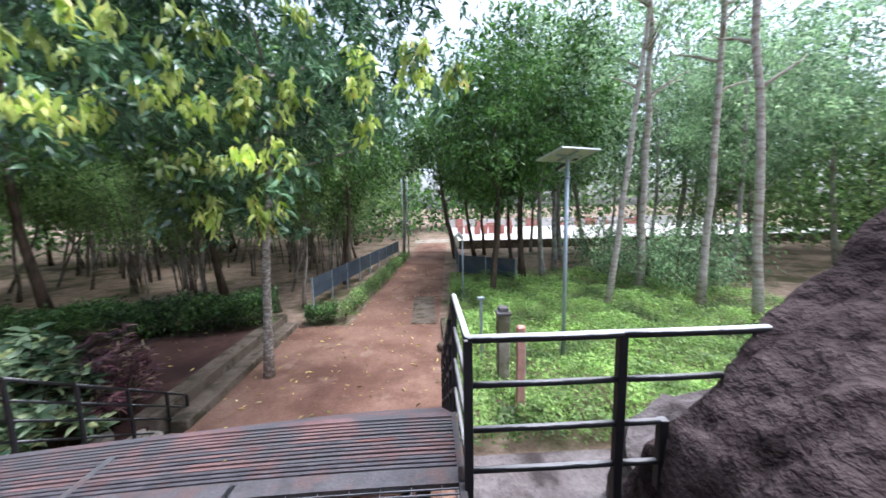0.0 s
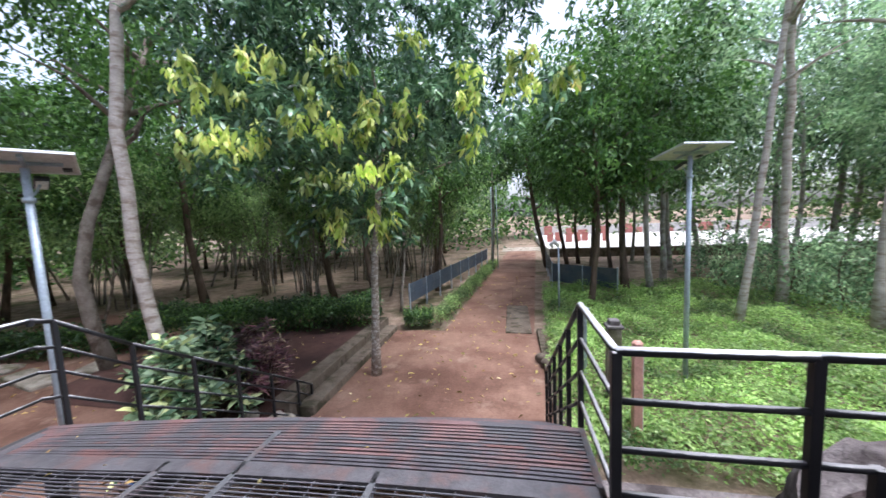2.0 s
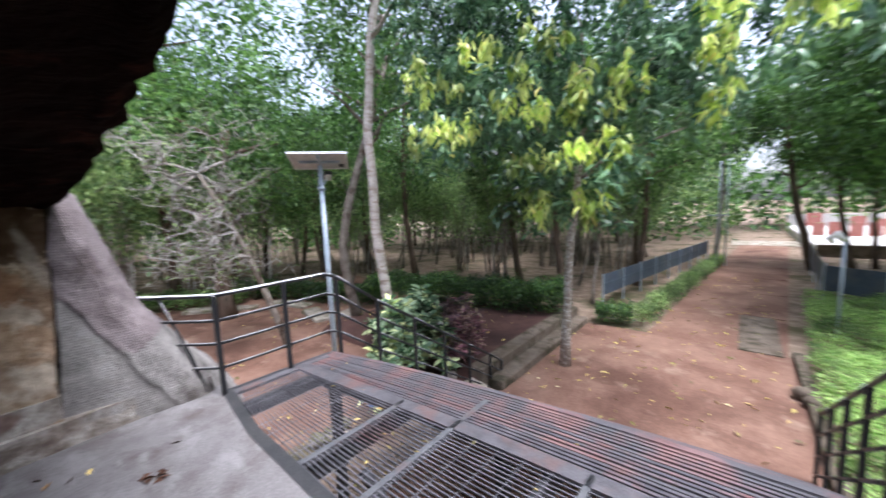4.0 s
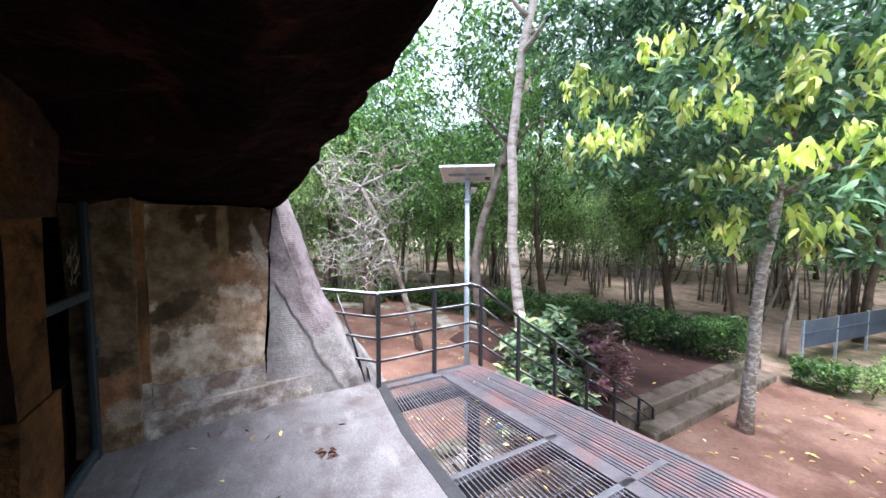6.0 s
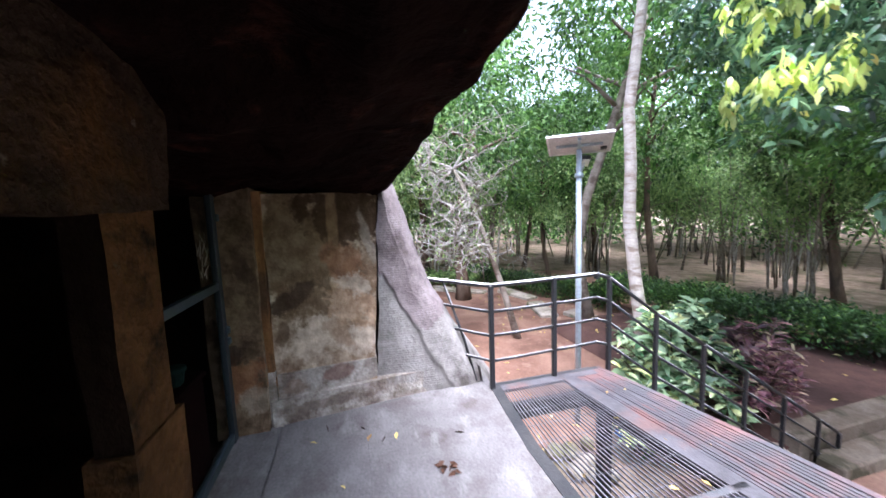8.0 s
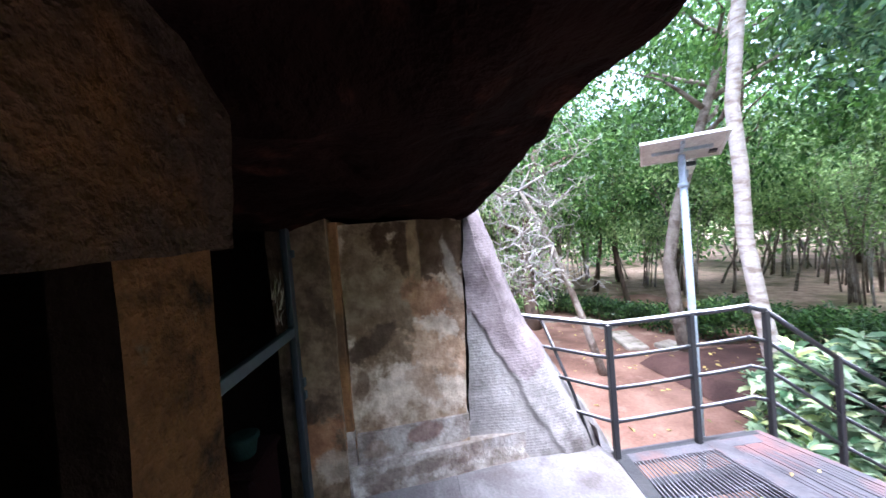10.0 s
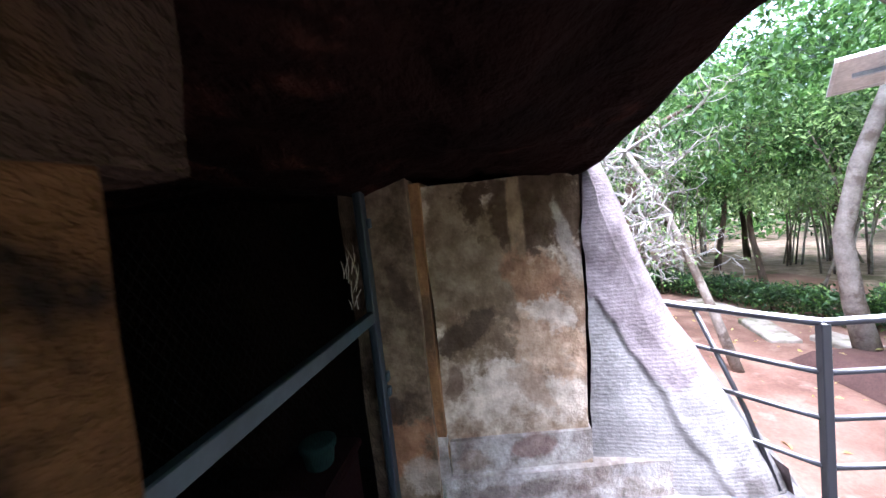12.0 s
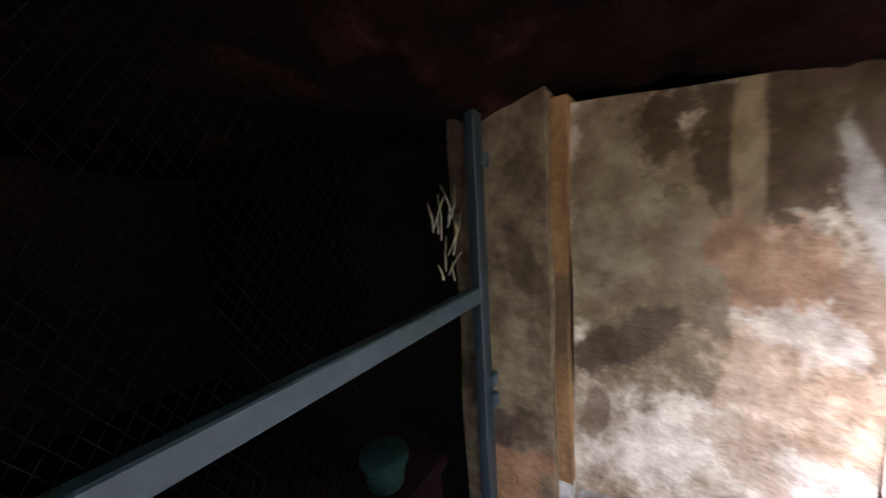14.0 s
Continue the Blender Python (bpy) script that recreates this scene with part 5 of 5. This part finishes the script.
def rosette_bush(name, label, x, y, base, radius, height, heads, material, length, seed, width=0.32):
    """A bush of upright stems, each ending in a rosette of leaves."""
    r = np.random.default_rng(seed)
    t = thing(name, (x, y, base), label, "bush")
    p, w, st = [], [], []
    for i in range(heads):
        a, q = r.uniform(0, 6.28), r.uniform(0, 1) ** 0.6
        h = height * (0.35 + 0.65 * r.uniform()) * (1.1 - 0.4 * q)
        tip = np.array((x + radius * q * math.cos(a), y + radius * q * math.sin(a), base + h))
        st.append(([Vector((x + 0.3 * radius * q * math.cos(a), y + 0.3 * radius * q * math.sin(a), base - 0.03)), Vector((*((tip[:2] + (x, y)) / 2), base + h * 0.5)), Vector(tip)], [0.012, 0.01, 0.007]))
        m = 22
        p.append(np.repeat(tip[None], m, 0) + np.stack((np.zeros(m), np.zeros(m), -r.uniform(0, 0.22, m)), 1))
        al = r.uniform(0, 6.28, m)
        w.append(np.stack((np.cos(al), np.sin(al), r.uniform(-0.25, 0.9, m)), 1))
    p, w = np.vstack(p), np.vstack(w)
    hang(new("foliage", leaf_mesh("foliage", p, w, r.uniform(length * 0.7, length * 1.2, len(p)), material, width, 0.35, seed, True)), t)
    for sp, sq in st:
        tube("stem", sp, sq, BARK_BROWN, t, 5)
    return t


rosette_bush("croton_bush", "tall croton bush, broad green and yellow leaves, beside stair railing", -4.95, 4.75, GROUND, 0.85, 2.1, 95, LEAF_CROTON, 0.25, 61, 0.36)
rosette_bush("croton_bush", "smaller croton bush with yellow-green leaves by the railing", -4.55, 3.7, GROUND, 0.5, 1.15, 28, LEAF_CROTON, 0.24, 62, 0.36)
rosette_bush("purple_bush", "dark purple leaved bush with pale tips behind the railing", -4.3, 5.5, GROUND + 0.3, 0.5, 1.62, 60, LEAF_PURPLE, 0.2, 63, 0.2)

# ---- stones, slabs and markers ----
def stone(x, y, base, sx, sy, sz, seed, label="rough field stone edging the bed", mat=None):
    bm = bmesh.new()
    bmesh.ops.create_icosphere(bm, subdivisions=2, radius=1.0)
    for v in bm.verts:
        v.co = rough(v.co, 1.3, 0.25, seed)
        v.co = Vector((x + v.co.x * sx, y + v.co.y * sy, base + sz * 0.75 + v.co.z * sz))
    return tagged(part("stone", bm, mat or STONE, None, smooth=True), label, "stone", "edging stones")


sr = random.Random(71)
for i in range(16):
    stone(-4.35 + 0.06 * i + sr.uniform(-.12, .12), 5.0 + sr.uniform(-.25, .45), GROUND, sr.uniform(.09, .2), sr.uniform(.09, .17), sr.uniform(.07, .15), i * 3.1)
for i in range(12):
    stone(-4.5 + sr.uniform(-.35, .5), 2.5 + sr.uniform(-.3, .5), GROUND, sr.uniform(.08, .16), sr.uniform(.08, .15), sr.uniform(.06, .12), i * 2.3 + 40, "pale field stone heaped under the platform's end")
for x, y, w, d, a in ((-13.5, 6.2, 0.9, 0.28, 0.3), (-11.2, 6.0, 0.8, 0.3, -0.2), (-15.2, 4.2, 1.3, 0.25, 0.9), (-9.9, 6.8, 0.7, 0.3, 0.2)):
    tagged(part("stone_slab", boxes((-w, w, -d, d, -0.02, 0.16), bevel=0.03, m=Matrix.Translation((x, y, GROUND)) @ Euler((0.02, 0.03, a)).to_matrix().to_4x4()), STONE, None), "low grey stone slab used as a garden bench", "stone slab", "garden slabs")
tagged(part("blue_bag", boxes((-0.14, 0.14, -0.08, 0.08, 0, 0.13), bevel=0.04, m=Matrix.Translation((-4.75, 3.55, GROUND + 0.05))), BLUE_CLOTH, None), "crumpled blue plastic bag under the bushes", "bag")
marker = thing("marker_post", (2.3, 5.6, GROUND), "short square post with faded red and white paint", "post")
part("shaft", boxes((2.24, 2.38, 5.5, 5.62, GROUND - 0.05, -0.42), bevel=0.012), MARKER_PAINT, marker)
part("white_band", boxes((2.376, 2.384, 5.505, 5.615, GROUND + 0.2, -0.45)), WHITE_PAINT, marker)
part("sloped_top", boxes((2.235, 2.385, 5.495, 5.625, -0.45, -0.36), bevel=0.03), MARKER_PAINT, marker)
stone_post = thing("stone_post", (2.2, 6.4, GROUND), "mossy square stone gate post with a moulded cap", "post")
part("shaft", boxes((2.08, 2.30, 6.28, 6.5, GROUND - 0.05, -0.42), bevel=0.015), STONE, stone_post)
part("cap", boxes((2.05, 2.33, 6.25, 6.53, -0.42, -0.36), (2.1, 2.28, 6.3, 6.48, -0.36, -0.27), bevel=0.015), CONCRETE, stone_post, "pale stone cap")
stand = thing("grey_stand", (1.95, 7.6, GROUND), "slim grey metal post with a flared head", "post")
part("shaft", boxes((1.92, 1.98, 7.57, 7.63, GROUND - 0.05, -0.45), bevel=0.006), GALV, stand)
part("head", boxes((1.87, 2.03, 7.54, 7.66, -0.45, -0.40), bevel=0.006), GALV, stand)
for x, y in ((1.1, 8.3), (1.22, 8.05)):
    stone(x, y, GROUND + 0.05, 0.16, 0.14, 0.13, x * 9, "squared stone block beside the path", CURB)
edging = thing("path_kerb", (1.2, 12, GROUND), "low brick-red kerb of the earth path", "kerb", kind="structure")
part("kerb", boxes((1.12, 1.3, 5.2, 10.5, GROUND - 0.1, GROUND + 0.16), bevel=0.015), CURB, edging)


# ---- fences and the far end of the path ----
def sheet_fence(x0, y0, x1, y1, base, h, label, n):
    t = thing("sheet_fence", ((x0 + x1) / 2, (y0 + y1) / 2, GROUND), label, "fence", "path fences")
    a, b = Vector((x0, y0, 0)), Vector((x1, y1, 0))
    d = (b - a) / n
    ang = math.atan2(d.y, d.x)
    for i in range(n):
        m = Matrix.Translation(a + d * i + Vector((0, 0, base))) @ Euler((0, 0, ang)).to_matrix().to_4x4()
        part("sheet", boxes((0.03, d.length - 0.01, -0.012, 0.012, 0, h), bevel=0.004, m=m), FENCE_BLUE, t)
        part("rail", boxes((0, d.length, -0.03, -0.013, h * 0.5, h * 0.5 + 0.05), m=m), FENCE_BLUE, t)
    for i in range(n + 1):
        m = Matrix.Translation(a + d * i + Vector((0, 0, GROUND))) @ Euler((0, 0, ang)).to_matrix().to_4x4()
        part("fence_post", boxes((-0.025, 0.025, -0.025, 0.025, -0.05, base - GROUND + h + 0.03), m=m), GALV, t)
    return t


sheet_fence(-3.38, 12.3, -1.35, 25.0, GROUND + 0.45, 0.72, "blue-grey sheet fence along the planted side of the path", 8)
sheet_fence(4.7, 15.2, 2.3, 17.0, GROUND + 0.35, 0.85, "blue-grey sheet fence panel turning off the path", 2)
sheet_fence(2.3, 17.0, 2.75, 27.0, GROUND + 0.45, 0.8, "blue-grey sheet fence along the open side of the path", 6)


def thin_pole(name, label, x, y, h, lean=0.0):
    t = thing(name, (x, y, GROUND), label, "pole", "path poles")
    tube("shaft", [(x, y, GROUND - 0.05), (x + lean * 0.4, y, GROUND + h * 0.5), (x + lean, y, GROUND + h)], [0.035, 0.03, 0.028], GALV, t, 8)
    return t


p1 = thin_pole("utility_pole", "slim grey pole with a short crossbar beside the path", -0.8, 22.5, 5.5)
part("crossbar", boxes((-1.2, -0.4, 22.46, 22.54, GROUND + 2.7, GROUND + 2.76)), GALV, p1)
thin_pole("utility_pole", "second slim grey pole beside the path", -0.5, 23.2, 5.5)
p2 = thin_pole("globe_lamp", "slim lamp post with a small white curved head by the path", 2.05, 12.6, 2.45)
tube("lamp_head", [(2.05, 12.6, GROUND + 2.45), (1.9, 12.55, GROUND + 2.62), (1.78, 12.5, GROUND + 2.5), (1.85, 12.5, GROUND + 2.4)], [0.06, 0.09, 0.08, 0.05], WHITE_PAINT, p2, 8, "small white curved lamp head")
tagged(part("plaza", boxes((3.4, 40, 29.0, 47.5, GROUND - 0.1, GROUND + 0.62), bevel=0.02), PLAZA, None), "pale open paved ground beyond the wooded bank", "plaza", kind="structure")
tagged(part("plaza_kerb", boxes((3.4, 40, 28.7, 28.99, GROUND - 0.1, GROUND + 0.7), bevel=0.02), CURB, None), "long low grey kerb wall before the open ground", "kerb", kind="structure")
compound = thing("compound_wall", (20, 47, GROUND), "long low white wall with red painted panels seen through trees", "wall", kind="structure")
part("wall", boxes((3.4, 40, 47.0, 47.4, GROUND + 0.6, GROUND + 1.7)), PLAZA, compound)
for i in range(12):
    x = 4.6 + i * 2.3 + 0.5 * math.sin(i * 2.1)
    part("red_panel", boxes((x, x + 1.0 + 0.5 * math.sin(i * 3.3), 46.9, 46.99, GROUND + 0.62, GROUND + 1.5 + 0.3 * math.cos(i * 1.7))), RED_PAINT, compound)
for i in range(7):
    x = 3.9 + i * 0.85
    tagged(part("red_barrier", boxes((x, x + 0.62, 36.0 + 0.7 * math.sin(i * 2.0), 36.06 + 0.7 * math.sin(i * 2.0), GROUND + 0.62, GROUND + 1.55), bevel=0.01), RED_PAINT, None), "faded red barrier panel standing on pale open ground", "barrier", "red barriers")

# ---- fallen leaves ----
fl = np.random.default_rng(81)
def fallen(name, label, n, x0, x1, y0, y1, z, size, keep=None):
    p = np.stack((fl.uniform(x0, x1, n), fl.uniform(y0, y1, n), np.full(n, z)), 1)
    if keep is not None:
        p = p[keep(p)]
    w = fl.normal(size=(len(p), 3)) * np.array((1, 1, 0.06))
    tagged(new(name, leaf_mesh(name, p, w, fl.uniform(size * 0.6, size * 1.4, len(p)), LEAF_DRY, 0.42, 0.3, 12)), label, "fallen leaves", kind="stuff")


fallen("fallen_leaves", "yellow and tan leaves fallen on the red earth", 420, -3.2, 1.0, 4.8, 20, GROUND + 0.075, 0.11, lambda p: p[:, 0] > -3.2 + np.maximum(0, p[:, 1] - 10) * 0.2)
fallen("fallen_leaves", "dry leaves fallen on the yard earth", 260, -14, -4.2, 1.0, 9.5, GROUND + 0.07, 0.11)
fallen("fallen_leaves", "dry leaves fallen on the raised bed", 80, -9, -4.1, 5.6, 9.2, GROUND + 0.41, 0.11)
fallen("fallen_leaves", "dry leaves lying under the grating", 420, -3.6, 1.0, 0.95, 2.6, GROUND + 0.07, 0.13)
fallen("fallen_leaves", "few dry leaves lying on the iron grating", 26, -3.4, 0.9, 1.0, 2.3, 0.008, 0.045)
fallen("fallen_leaves", "few dry leaves on the cement floor", 12, -3.4, 1.0, -0.8, 0.8, 0.012, 0.08)
lump = thing("dry_leaf", (-2.614, 0.234, 0.0), "curled brown dry leaf on the cement floor", "leaf")
hang(new("blade", leaf_mesh("blade", np.array([(-2.63, 0.235, 0.012)] * 14) + fl.normal(size=(14, 3)) * np.array((.022, .022, .004)), fl.normal(size=(14, 3)) * np.array((1, 1, .15)), fl.uniform(0.03, 0.075, 14), surface("brown_leaf", (0.07, 0.036, 0.024), (0.12, 0.062, 0.04)), 0.45, 0.5, 3)), lump)
scrap = surface("dark_scrap", (0.03, 0.022, 0.018), (0.06, 0.045, 0.036))
for x, y, a, ln in ((-3.22, -0.26, 0.6, 0.05), (-3.05, -0.12, -0.5, 0.07), (-2.95, 0.42, 1.2, 0.06), (-3.3, -0.52, 0.2, 0.09), (-2.35, -0.1, 2.0, 0.05), (-1.9, 0.3, 0.8, 0.06)):
    d = Vector((math.cos(a), math.sin(a), 0)) * ln
    c = Vector((x, y, 0.008))
    tagged(tubes("twig_scrap", [([c - d * 0.5, c + Vector((0.006, 0.004, 0.004)), c + d * 0.5], [0.003, 0.006, 0.002])], scrap, None, 5), "small dark twig scrap lying on the cement floor", "twig", "floor scraps")
